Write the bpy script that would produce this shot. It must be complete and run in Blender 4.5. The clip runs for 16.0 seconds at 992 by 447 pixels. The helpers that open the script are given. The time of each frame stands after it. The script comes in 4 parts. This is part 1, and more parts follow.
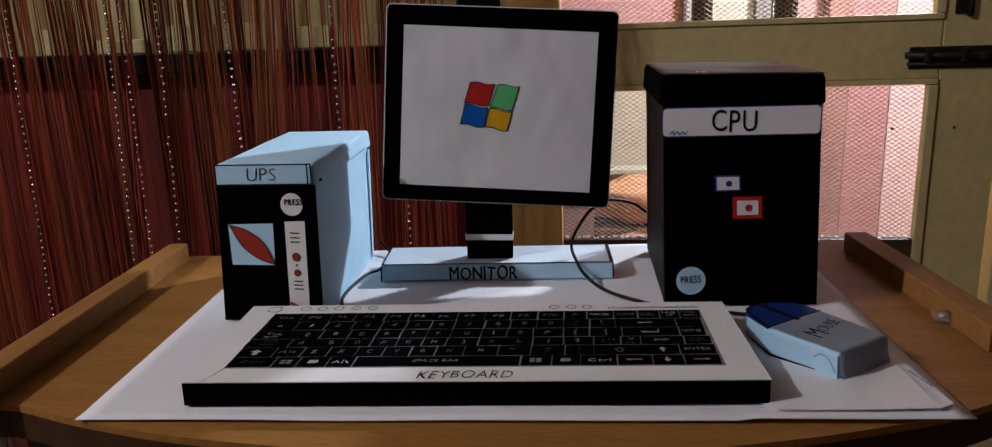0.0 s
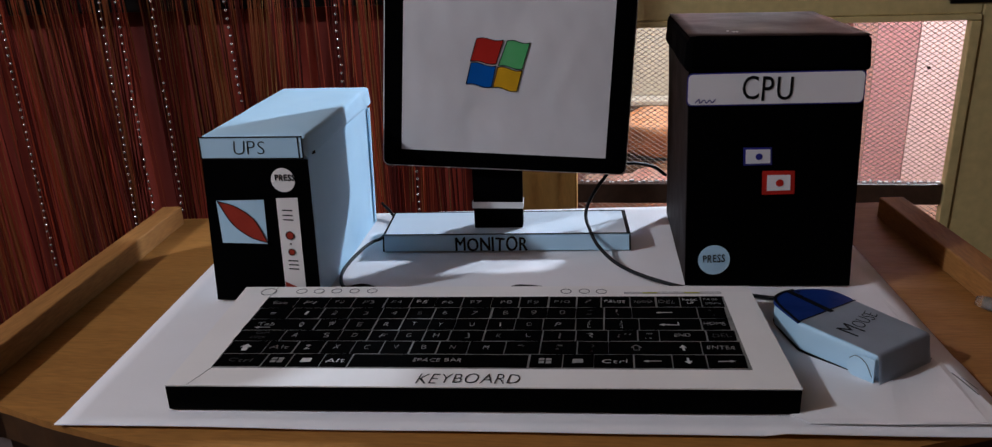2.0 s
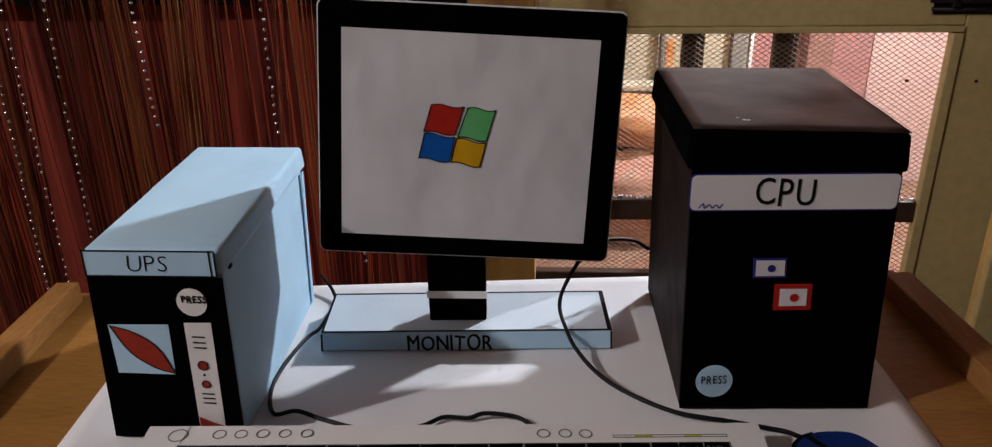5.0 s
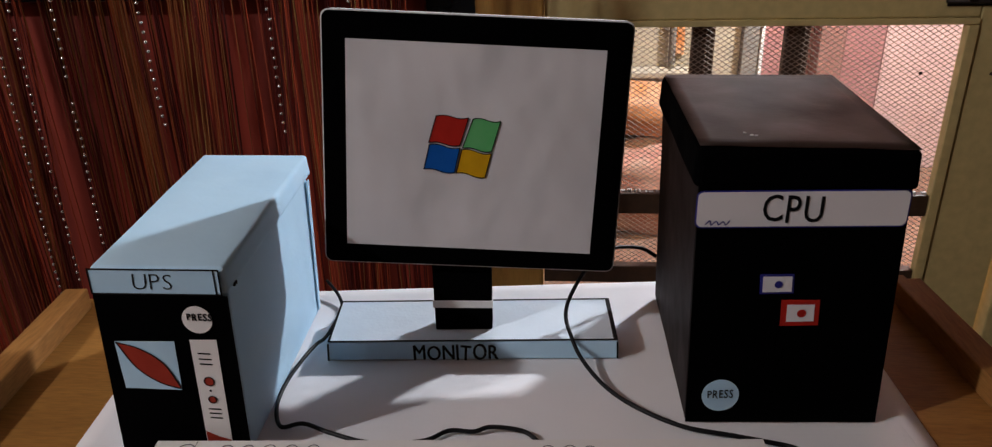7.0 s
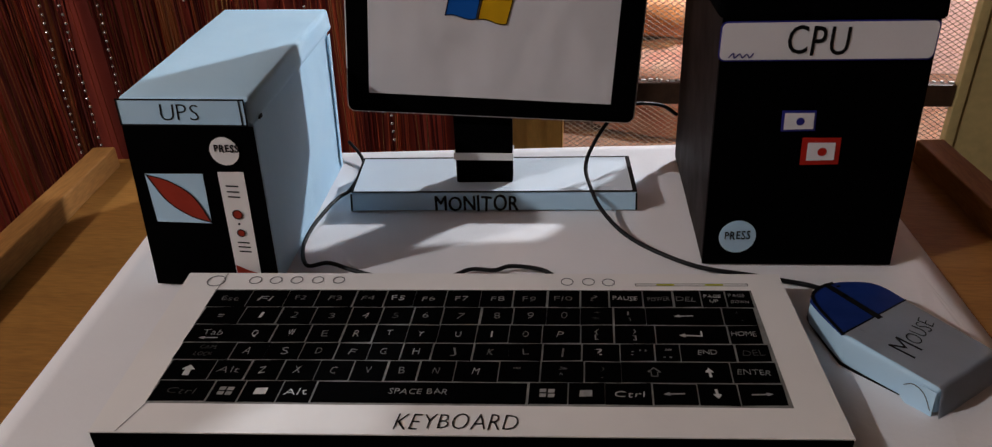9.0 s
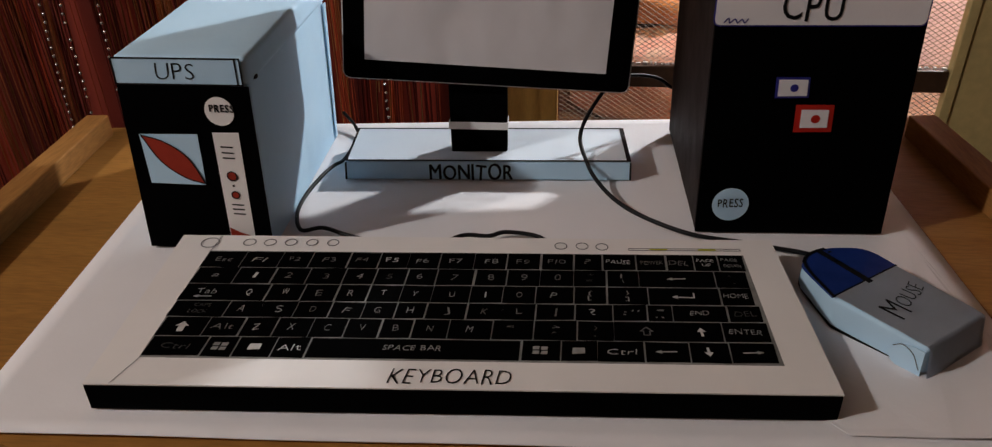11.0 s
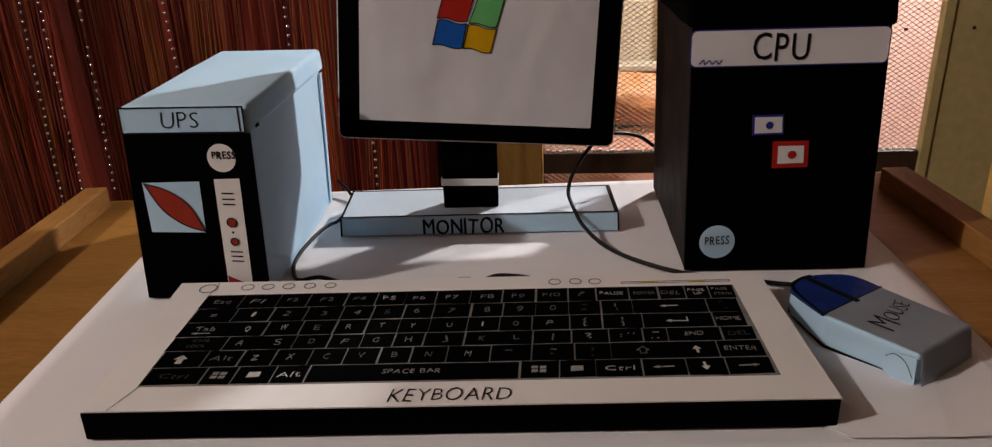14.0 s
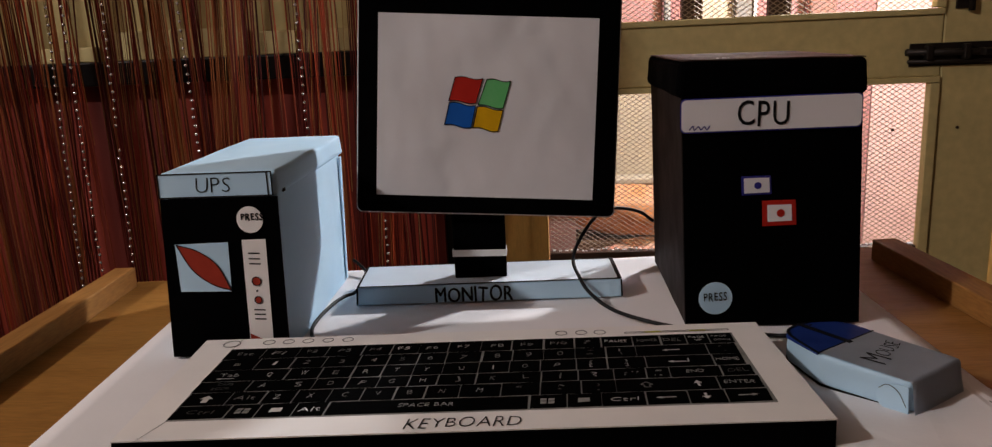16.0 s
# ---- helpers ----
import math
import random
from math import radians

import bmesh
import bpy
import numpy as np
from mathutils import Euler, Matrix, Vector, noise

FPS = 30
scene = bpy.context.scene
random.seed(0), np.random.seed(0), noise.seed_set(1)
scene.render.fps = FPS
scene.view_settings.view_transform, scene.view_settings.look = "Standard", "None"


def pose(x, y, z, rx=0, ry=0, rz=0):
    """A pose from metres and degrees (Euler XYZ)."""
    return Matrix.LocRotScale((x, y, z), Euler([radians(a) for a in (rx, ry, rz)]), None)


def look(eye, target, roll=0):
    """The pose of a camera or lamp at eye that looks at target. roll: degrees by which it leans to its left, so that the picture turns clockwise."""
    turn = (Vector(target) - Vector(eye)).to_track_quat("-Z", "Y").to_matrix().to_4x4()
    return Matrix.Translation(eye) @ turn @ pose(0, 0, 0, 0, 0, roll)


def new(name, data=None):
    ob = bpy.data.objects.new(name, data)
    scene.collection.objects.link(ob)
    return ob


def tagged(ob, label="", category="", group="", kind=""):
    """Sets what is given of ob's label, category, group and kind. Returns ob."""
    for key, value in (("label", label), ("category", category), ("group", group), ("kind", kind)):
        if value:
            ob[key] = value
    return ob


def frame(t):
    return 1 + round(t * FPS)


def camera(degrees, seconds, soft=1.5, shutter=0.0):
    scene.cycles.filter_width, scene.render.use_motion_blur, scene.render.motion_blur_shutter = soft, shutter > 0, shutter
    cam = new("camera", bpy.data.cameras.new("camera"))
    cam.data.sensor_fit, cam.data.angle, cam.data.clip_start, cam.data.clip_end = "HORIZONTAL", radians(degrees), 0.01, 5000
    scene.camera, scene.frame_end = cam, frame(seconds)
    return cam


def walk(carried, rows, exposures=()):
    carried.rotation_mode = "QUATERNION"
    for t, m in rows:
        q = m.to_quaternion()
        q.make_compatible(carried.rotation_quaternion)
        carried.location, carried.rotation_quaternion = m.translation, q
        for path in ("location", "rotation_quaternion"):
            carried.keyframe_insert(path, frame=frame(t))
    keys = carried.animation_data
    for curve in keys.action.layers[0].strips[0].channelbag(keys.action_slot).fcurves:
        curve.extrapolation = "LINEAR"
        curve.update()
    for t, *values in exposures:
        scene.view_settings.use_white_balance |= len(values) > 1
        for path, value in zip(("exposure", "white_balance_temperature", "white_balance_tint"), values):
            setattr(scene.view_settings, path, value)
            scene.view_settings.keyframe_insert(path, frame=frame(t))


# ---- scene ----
cam = camera(64.5, 16.0, soft=1.25)
PATH = [
    (0, (0.084, 0.066, 0.282), (-0.153, 1.991, -0.206), -1.9),
    (0.5, (0.085, 0.068, 0.283), (-0.162, 1.984, -0.236), -2.1),
    (1, (0.084, 0.081, 0.289), (-0.169, 1.986, -0.265), -2.3),
    (1.5, (0.084, 0.103, 0.302), (-0.186, 1.993, -0.293), -2.9),
    (2, (0.083, 0.137, 0.316), (-0.19, 1.998, -0.363), -2.3),
    (2.5, (0.075, 0.187, 0.343), (-0.232, 2.021, -0.393), -2.7),
    (3, (0.064, 0.227, 0.361), (-0.201, 2.053, -0.411), -1.9),
    (3.5, (0.059, 0.251, 0.377), (-0.16, 2.072, -0.42), -1.3),
    (4, (0.058, 0.272, 0.386), (-0.134, 2.091, -0.422), -1.4),
    (4.2, (0.051, 0.279, 0.384), (-0.104, 2.112, -0.401), -1.0),
    (6.5, (0.059, 0.316, 0.412), (-0.071, 2.145, -0.388), -1.1),
    (7, (0.057, 0.314, 0.413), (-0.106, 2.127, -0.415), -1.5),
    (7.5, (0.054, 0.31, 0.404), (-0.115, 2.11, -0.451), -1.5),
    (8, (0.053, 0.288, 0.385), (-0.142, 2.063, -0.516), -1.2),
    (8.5, (0.055, 0.278, 0.366), (-0.149, 2.026, -0.584), -1.5),
    (9, (0.056, 0.279, 0.359), (-0.148, 1.996, -0.645), -1.9),
    (9.5, (0.059, 0.276, 0.354), (-0.151, 1.975, -0.679), -2.4),
    (10, (0.058, 0.27, 0.345), (-0.148, 1.964, -0.698), -1.8),
    (10.2, (0.056, 0.267, 0.342), (-0.143, 1.963, -0.698), -1.5),
    (12.5, (0.055, 0.266, 0.341), (-0.12, 1.99, -0.658), -1.0),
    (13, (0.054, 0.268, 0.342), (-0.116, 2.003, -0.638), -1.1),
    (13.5, (0.055, 0.256, 0.33), (-0.084, 2.047, -0.549), -1.0),
    (14, (0.052, 0.225, 0.295), (-0.103, 2.07, -0.464), -1.9),
    (14.5, (0.053, 0.196, 0.279), (-0.115, 2.086, -0.354), -1.9),
    (15, (0.059, 0.187, 0.266), (-0.113, 2.102, -0.286), -2.5),
    (15.5, (0.055, 0.174, 0.26), (-0.129, 2.105, -0.226), -2.4),
    (16, (0.054, 0.169, 0.255), (-0.117, 2.109, -0.199), -2.6),
]
walk(cam, [(t, look(eye, target, roll)) for t, eye, target, roll in PATH],
     ((0.0, 0.0, 5850, 9), (2.0, 0.0, 5650, 9), (4.0, 0.0, 6250, 10), (6.5, -0.08, 6350, 12), (8.5, -0.12, 6400, 11), (10.0, -0.06, 6550, 11), (12.5, -0.10, 7050, 12), (13.5, -0.03, 7100, 14), (16.0, 0.0, 6850, 14)))

# ---------------------------------------------------------------- light
world = bpy.data.worlds.new("sky")
scene.world = world
world.use_nodes = True
wn = world.node_tree.nodes
sky = wn.new("ShaderNodeTexSky")
sky.sky_type, sky.sun_disc = "NISHITA", False
sky.sun_elevation, sky.sun_rotation = radians(35), radians(40)
world.node_tree.links.new(sky.outputs[0], wn["Background"].inputs[0])
wn["Background"].inputs[1].default_value = 0.05


def lamp(name, kind, at, target, watts, colour, size):
    data = bpy.data.lights.new(name, kind)
    data.energy, data.color = watts, colour
    if kind == "AREA":
        data.shape, data.size = "DISK", size
    elif kind == "SUN":
        data.angle = radians(size)
    else:
        data.shadow_soft_size = size
    ob = new(name, data)
    ob.matrix_world = look(at, target)
    return ob


lamp("room_bulb", "POINT", (-1.88, -0.16, 1.50), (0, 0.8, 0), 99.0, (0.965, 0.960, 0.965), 0.035)
lamp("yard_bulb", "POINT", (1.25, 2.50, 1.32), (-0.05, 0.9, 0.0), 375.0, (0.93, 0.96, 1.0), 0.07)


# ---------------------------------------------------------------- materials
def material(name, base, rough=0.6, metal=0.0, spot=0.0, spot_size=30.0, grain=0.0, grain_size=400.0, bump=0.0, bump_size=120.0,
             stretch=(1, 1, 1), vary=0.0, second=None, alpha_glass=False, crease=0.0, spec=0.5, island=False):
    """A node material: base colour, cloudy variation, fine grain, relief and an optional change from piece to piece."""
    m = bpy.data.materials.new(name)
    m.use_nodes = True
    nt = m.node_tree
    n, link = nt.nodes, nt.links.new
    b = n["Principled BSDF"]
    b.inputs["Roughness"].default_value = rough
    b.inputs["Metallic"].default_value = metal
    b.inputs["Specular IOR Level"].default_value = spec
    tc = n.new("ShaderNodeTexCoord")
    mp = n.new("ShaderNodeMapping")
    mp.inputs["Scale"].default_value = stretch
    link(tc.outputs["Object"], mp.inputs[0])

    def clouds(scale, detail):
        t = n.new("ShaderNodeTexNoise")
        t.inputs["Scale"].default_value, t.inputs["Detail"].default_value = scale, detail
        link(mp.outputs[0], t.inputs["Vector"])
        return t.outputs["Fac"]

    def mix(kind, fac, a, c):
        x = n.new("ShaderNodeMix")
        x.data_type, x.blend_type = "RGBA", kind
        for slot, v in ((0, fac), (6, a), (7, c)):
            if hasattr(v, "is_linked"):
                link(v, x.inputs[slot])
            else:
                x.inputs[slot].default_value = v
        return x.outputs[2]

    def ramp(src, lo, hi, a, c):
        r = n.new("ShaderNodeMapRange")
        for slot, v in zip((1, 2, 3, 4), (lo, hi, a, c)):
            r.inputs[slot].default_value = v
        link(src, r.inputs[0])
        return r.outputs[0]

    col = (*base, 1)
    dark = tuple(v * 0.6 for v in base) if second is None else second
    big = clouds(spot_size, 4)
    col = mix("MIX", ramp(big, 0.35, 0.7, 0.0, spot), col, (*dark, 1))
    if grain:
        col = mix("MULTIPLY", grain, col, mix("MIX", ramp(clouds(grain_size, 3), 0.3, 0.7, 0, 1), (0.35, 0.35, 0.35, 1), (1.15, 1.15, 1.15, 1)))
    if vary:
        info = n.new("ShaderNodeNewGeometry" if island else "ShaderNodeObjectInfo")
        rnd = info.outputs["Random Per Island" if island else "Random"]
        hsv = n.new("ShaderNodeHueSaturation")
        link(ramp(rnd, 0, 1, 1 - vary, 1 + vary), hsv.inputs["Value"])
        link(col, hsv.inputs["Color"])
        col = hsv.outputs[0]
    link(col, b.inputs["Base Color"])
    link(ramp(big, 0.3, 0.7, max(0.05, rough - 0.08), min(1, rough + 0.08)), b.inputs["Roughness"])
    last = None
    for amount, scale, det in ((bump, bump_size, 5), (crease, 14.0, 2)):
        if amount:
            bp = n.new("ShaderNodeBump")
            bp.inputs["Strength"].default_value, bp.inputs["Distance"].default_value = amount, 0.004 if scale > 20 else 0.02
            link(clouds(scale, det), bp.inputs["Height"])
            if last:
                link(last, bp.inputs["Normal"])
            last = bp.outputs[0]
    if last:
        link(last, b.inputs["Normal"])
    if alpha_glass:
        b.inputs["Transmission Weight"].default_value = 0.93
        b.inputs["IOR"].default_value = 1.3
    return m


WHITE = material("white_chart_paper", (0.83, 0.82, 0.84), 0.65, spot=0.12, spot_size=9, bump=0.04, bump_size=300, crease=0.10)
KEYPAPER = material("white_paper_keyboard", (0.85, 0.825, 0.81), 0.6, spot=0.15, spot_size=14, bump=0.04, crease=0.06)
SCREEN = material("white_paper_screen", (0.70, 0.69, 0.71), 0.6, spot=0.22, spot_size=16, stretch=(1.0, 1, 0.8), bump=0.03, crease=0.32)
BLUE = material("light_blue_paper", (0.48, 0.70, 0.87), 0.7, spec=0.25, spot=0.3, spot_size=18, second=(0.37, 0.60, 0.81), bump=0.05, bump_size=260, crease=0.12)
# blue paper greyed: the shade on the mouse's top and end, held in colour
SHADEBLUE = material("shaded_blue_paper", (0.49, 0.54, 0.61), 0.7, spec=0.2, spot=0.3, spot_size=22, bump=0.05, bump_size=260, crease=0.12)
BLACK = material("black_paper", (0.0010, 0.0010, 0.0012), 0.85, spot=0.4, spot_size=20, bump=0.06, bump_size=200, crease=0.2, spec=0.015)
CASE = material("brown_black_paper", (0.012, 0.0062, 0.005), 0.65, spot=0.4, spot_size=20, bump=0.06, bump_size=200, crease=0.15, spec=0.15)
# brown raised above the lid's black sides to hold the window's sheen
LID = material("lid_paper_sheen", (0.034, 0.0195, 0.0155), 0.6, spot=0.4, spot_size=20, bump=0.05, bump_size=200, crease=0.10, spec=0.18)
# the base's blue paper, paled to carry the light on its top
LITBLUE = material("lit_blue_paper", (0.66, 0.75, 0.83), 0.7, spec=0.25, spot=0.3, spot_size=18, second=(0.56, 0.68, 0.80), bump=0.05, bump_size=260, crease=0.12)
INK = material("black_marker_ink", (0.004, 0.004, 0.005), 0.7, spot=0.2, spec=0.15)
NAVY = material("dark_blue_paper", (0.006, 0.026, 0.16), 0.6, spec=0.2, spot=0.4, spot_size=40, bump=0.06, crease=0.1)
CHALKS = (material("faint_pencil", (0.055, 0.054, 0.052), 0.8, spot=0.8, spot_size=160, second=(0.02, 0.02, 0.02)),
          material("dim_pencil", (0.19, 0.185, 0.18), 0.8, vary=0.2, spot=0.8, spot_size=160, second=(0.08, 0.08, 0.075)),
          material("grey_pencil", (0.38, 0.375, 0.365), 0.8, vary=0.2, spot=0.7, spot_size=160, second=(0.20, 0.20, 0.19)),
          material("white_pencil", (0.66, 0.65, 0.63), 0.8, vary=0.1, spot=0.6, spot_size=160, second=(0.42, 0.41, 0.40)))
PENCIL = material("pencil_line", (0.25, 0.25, 0.24), 0.8, spot=0.7, spot_size=70, second=(0.07, 0.07, 0.07))
GREYINK = material("grey_ink", (0.10, 0.10, 0.11), 0.7, spot=0.5, spot_size=200)
RED = material("red_felt_colour", (0.46, 0.018, 0.010), 0.7, spot=0.3, spot_size=60, spec=0.15)
RUST = material("rust_red_colour", (0.34, 0.035, 0.018), 0.7, spot=0.4, spot_size=60, spec=0.15)
GREEN = material("green_felt_colour", (0.11, 0.46, 0.15), 0.7, spec=0.15, spot=0.35, spot_size=50, second=(0.25, 0.58, 0.28))
ROYAL = material("blue_felt_colour", (0.004, 0.10, 0.44), 0.7, spot=0.3, spot_size=60, spec=0.15)
YELLOW = material("yellow_felt_colour", (0.68, 0.37, 0.004), 0.7, spot=0.3, spot_size=60, spec=0.15)
LIME = material("yellow_highlighter", (0.55, 0.55, 0.03), 0.6, spot=0.3)
INDIGO = material("blue_pen_border", (0.015, 0.015, 0.22), 0.6, spot=0.3)
TABLE = material("brown_laminate", (0.34, 0.155, 0.037), 0.55, spot=0.3, spot_size=5, grain=0.35, grain_size=60, stretch=(1, 8, 1), bump=0.02, spec=0.14)
# dark brown, deepened further for the shade on the turned-away edge
RIM = material("shaded_brown_rim", (0.055, 0.024, 0.007), 0.6, spot=0.35, spot_size=7, grain=0.4, grain_size=60, bump=0.04, spec=0.2)
RAIL = material("brown_wood_rail", (0.36, 0.165, 0.047), 0.6, spot=0.35, spot_size=7, grain=0.4, grain_size=60, stretch=(8, 1, 8), bump=0.04, spec=0.14)
FRAME = material("olive_cream_paint", (0.66, 0.525, 0.23), 0.5, spot=0.3, spot_size=6, grain=0.2, grain_size=50, bump=0.06, bump_size=40)
POST = material("brown_varnished_wood", (0.48, 0.26, 0.06), 0.5, spot=0.3, spot_size=8, grain=0.25, grain_size=50, stretch=(6, 6, 1), bump=0.05)
IRON = material("dark_iron", (0.03, 0.022, 0.018), 0.5, metal=0.6, spot=0.5, spot_size=30, bump=0.2, bump_size=80)
DARKWOOD = material("dark_brown_wood", (0.07, 0.035, 0.018), 0.5, spot=0.4, spot_size=12, grain=0.4, grain_size=60, bump=0.1)
DARKBAR = material("dark_brown_rail", (0.004, 0.003, 0.003), 0.3, spot=0.4, spot_size=10, spec=0.2)
OLIVE = material("dull_olive_wall", (0.50, 0.385, 0.16), 0.8, spot=0.4, spot_size=7, bump=0.1)
MESHWIRE = material("galvanised_wire", (0.31, 0.235, 0.185), 0.5, metal=0.3, spot=0.5, spot_size=60)
PINKWALL = material("pink_plaster", (0.34, 0.142, 0.137), 0.9, spot=0.45, spot_size=6, second=(0.36, 0.20, 0.19), grain=0.15, grain_size=40, bump=0.3, bump_size=30)
# paler pink that carries the glare seen through the mesh
GLAREPINK = material("glare_pink_plaster", (0.56, 0.37, 0.345), 0.9, spot=0.45, spot_size=7, second=(0.48, 0.275, 0.26), grain=0.15, grain_size=40, bump=0.3, bump_size=30)
BROWNPINK = material("brown_pink_plaster", (0.26, 0.12, 0.10), 0.9, spot=0.4, spot_size=9, bump=0.2)
YARD = material("red_brown_earth", (0.20, 0.085, 0.05), 0.9, spot=0.7, spot_size=14, second=(0.28, 0.17, 0.11), bump=0.4, bump_size=25)
GREYPLASTER = material("grey_plaster", (0.20, 0.18, 0.165), 0.9, spot=0.4, spot_size=9, bump=0.2)
REDWALL = material("streaky_red_panel", (0.42, 0.050, 0.023), 0.8, spot=1.0, spot_size=15, second=(0.085, 0.006, 0.003), stretch=(1, 1, 0.05), grain=0.35, grain_size=60, bump=0.3, bump_size=40)
ROOMWALL = material("unseen_wall_brown", (0.20, 0.13, 0.095), 0.85, spot=0.2, spot_size=2, bump=0.1)
FLOOR = material("grey_floor", (0.14, 0.12, 0.11), 0.5, spot=0.3, spot_size=3, bump=0.05)
GREYCOL = material("beige_plaster", (0.40, 0.335, 0.25), 0.9, spot=0.4, spot_size=5, bump=0.2)
ORANGE = material("orange_plastic_sack", (0.48, 0.17, 0.045), 0.6, spot=0.6, spot_size=14, second=(0.52, 0.32, 0.21), crease=0.5)
BUNDLE = material("pink_cloth", (0.42, 0.17, 0.12), 0.8, spot=0.7, spot_size=16, second=(0.40, 0.29, 0.21), crease=0.5)
MAROON = material("maroon_string", (0.110, 0.0080, 0.004), 0.6, spot=0.5, spot_size=14, stretch=(1, 1, 0.2), vary=0.45, island=True, spec=0.3)
RUSTY = material("rust_string", (0.38, 0.058, 0.020), 0.6, spot=0.4, spot_size=20, vary=0.35, island=True, spec=0.3)
BROWN = material("brown_gold_string", (0.32, 0.092, 0.025), 0.5, spot=0.4, spot_size=20, stretch=(1, 1, 0.2), vary=0.3, island=True, spec=0.4)
GOLD = material("gold_string", (0.36, 0.19, 0.050), 0.45, spot=0.4, spot_size=20, vary=0.5, island=True)
BEAD = material("silver_bead", (0.75, 0.72, 0.68), 0.22, metal=0.85, spot=0.1)
CLEAR = material("clear_plastic", (0.9, 0.9, 0.88), 0.15, alpha_glass=True)
RUBBER = material("black_cable", (0.005, 0.005, 0.006), 0.5, spot=0.3, spec=0.2)
FOAM = material("white_foam_board", (0.80, 0.80, 0.80), 0.8, spot=0.1, bump=0.1, bump_size=500)


# ---------------------------------------------------------------- mesh helpers
def part(name, bm, mat, parent=None, label="", smooth=False):
    mesh = bpy.data.meshes.new(name)
    bmesh.ops.recalc_face_normals(bm, faces=bm.faces)
    bm.to_mesh(mesh)
    bm.free()
    mesh.materials.append(mat)
    if smooth:
        mesh.shade_smooth()
    ob = new(name, mesh)
    if parent:
        ob.parent = parent
    if label:
        ob["label"] = label
    return ob


def thing(name, label, category, m=None, group="", kind=""):
    ob = new(name)
    ob.empty_display_size = 0.05
    if m is not None:
        ob.matrix_world = m
    return tagged(ob, label, category, group, kind)


def frame_m(o, x, y):
    """The matrix of a flat place: its origin, its rightward and its upward direction."""
    x = Vector(x).normalized()
    z = x.cross(Vector(y)).normalized()
    y = z.cross(x)
    return Matrix.Translation(o) @ Matrix((x, y, z)).transposed().to_4x4()


def solid(bottom, top, bevel=0.0, segments=2, bm=None):
    """A closed body between two outlines with as many corners."""
    bm = bm or bmesh.new()
    lo, hi = [bm.verts.new(p) for p in bottom], [bm.verts.new(p) for p in top]
    n = len(lo)
    made = [bm.faces.new(lo[::-1]), bm.faces.new(hi)]
    made += [bm.faces.new((lo[i], lo[(i + 1) % n], hi[(i + 1) % n], hi[i])) for i in range(n)]
    if bevel:
        edges = list({e for f in made for e in f.edges})
        bmesh.ops.bevel(bm, geom=edges, offset=bevel, segments=segments, affect="EDGES", profile=0.5)
    return bm


def box(lo, hi, bevel=0.0, segments=2, bm=None):
    (a, b, c), (d, e, f) = lo, hi
    return solid([(a, b, c), (d, b, c), (d, e, c), (a, e, c)], [(a, b, f), (d, b, f), (d, e, f), (a, e, f)], bevel, segments, bm)


def plate(outline, thick, m=None, z=0.0, bm=None):
    """A thin flat piece with the given outline, lying in the plane of m."""
    m = m or Matrix()
    return solid([m @ Vector((x, y, z)) for x, y in outline], [m @ Vector((x, y, z + thick)) for x, y in outline], bm=bm)


def round_rect(cx, cy, w, h, r, n=4):
    out = []
    for sx, sy, a0 in ((1, 1, 0), (-1, 1, 90), (-1, -1, 180), (1, -1, 270)):
        for i in range(n + 1):
            a = radians(a0 + 90 * i / n)
            out.append((cx + sx * (w / 2 - r) + r * math.cos(a), cy + sy * (h / 2 - r) + r * math.sin(a)))
    return out


def disc(cx, cy, r, n=28, ry=None):
    return [(cx + r * math.cos(2 * math.pi * i / n), cy + (ry or r) * math.sin(2 * math.pi * i / n)) for i in range(n)]


def ring(cx, cy, r, w, m, thick=0.0002, z=0.0, ry=None, n=28, bm=None):
    """A drawn circle of pen width w."""
    bm = bm or bmesh.new()
    ry = ry or r
    rows = []
    for rr, rs, zz in ((r - w / 2, ry - w / 2, z), (r + w / 2, ry + w / 2, z), (r + w / 2, ry + w / 2, z + thick), (r - w / 2, ry - w / 2, z + thick)):
        rows.append([bm.verts.new(m @ Vector((cx + rr * math.cos(2 * math.pi * i / n), cy + rs * math.sin(2 * math.pi * i / n), zz))) for i in range(n)])
    for k in range(4):
        a, b = rows[k], rows[(k + 1) % 4]
        for i in range(n):
            bm.faces.new((a[i], a[(i + 1) % n], b[(i + 1) % n], b[i]))
    return bm


def line(points, w, m, thick=0.0002, z=0.0, bm=None):
    """A drawn pen line, a flat strip along the points."""
    bm = bm or bmesh.new()
    pts = [Vector(p) for p in points]
    for a, b in zip(pts, pts[1:]):
        d = (b - a).normalized() * w / 2
        s = Vector((-d.y, d.x))
        plate([tuple(a - d * 0.6 - s), tuple(b + d * 0.6 - s), tuple(b + d * 0.6 + s), tuple(a - d * 0.6 + s)], thick, m, z, bm)
    return bm


def smooth_path(points, steps=8):
    pts = [Vector(p) for p in points]
    pts = [2 * pts[0] - pts[1]] + pts + [2 * pts[-1] - pts[-2]]
    out = []
    for i in range(1, len(pts) - 2):
        p0, p1, p2, p3 = pts[i - 1:i + 3]
        for k in range(steps):
            t = k / steps
            out.append(0.5 * ((2 * p1) + (p2 - p0) * t + (2 * p0 - 5 * p1 + 4 * p2 - p3) * t * t + (3 * p1 - p0 - 3 * p2 + p3) * t ** 3))
    return out + [pts[-2]]


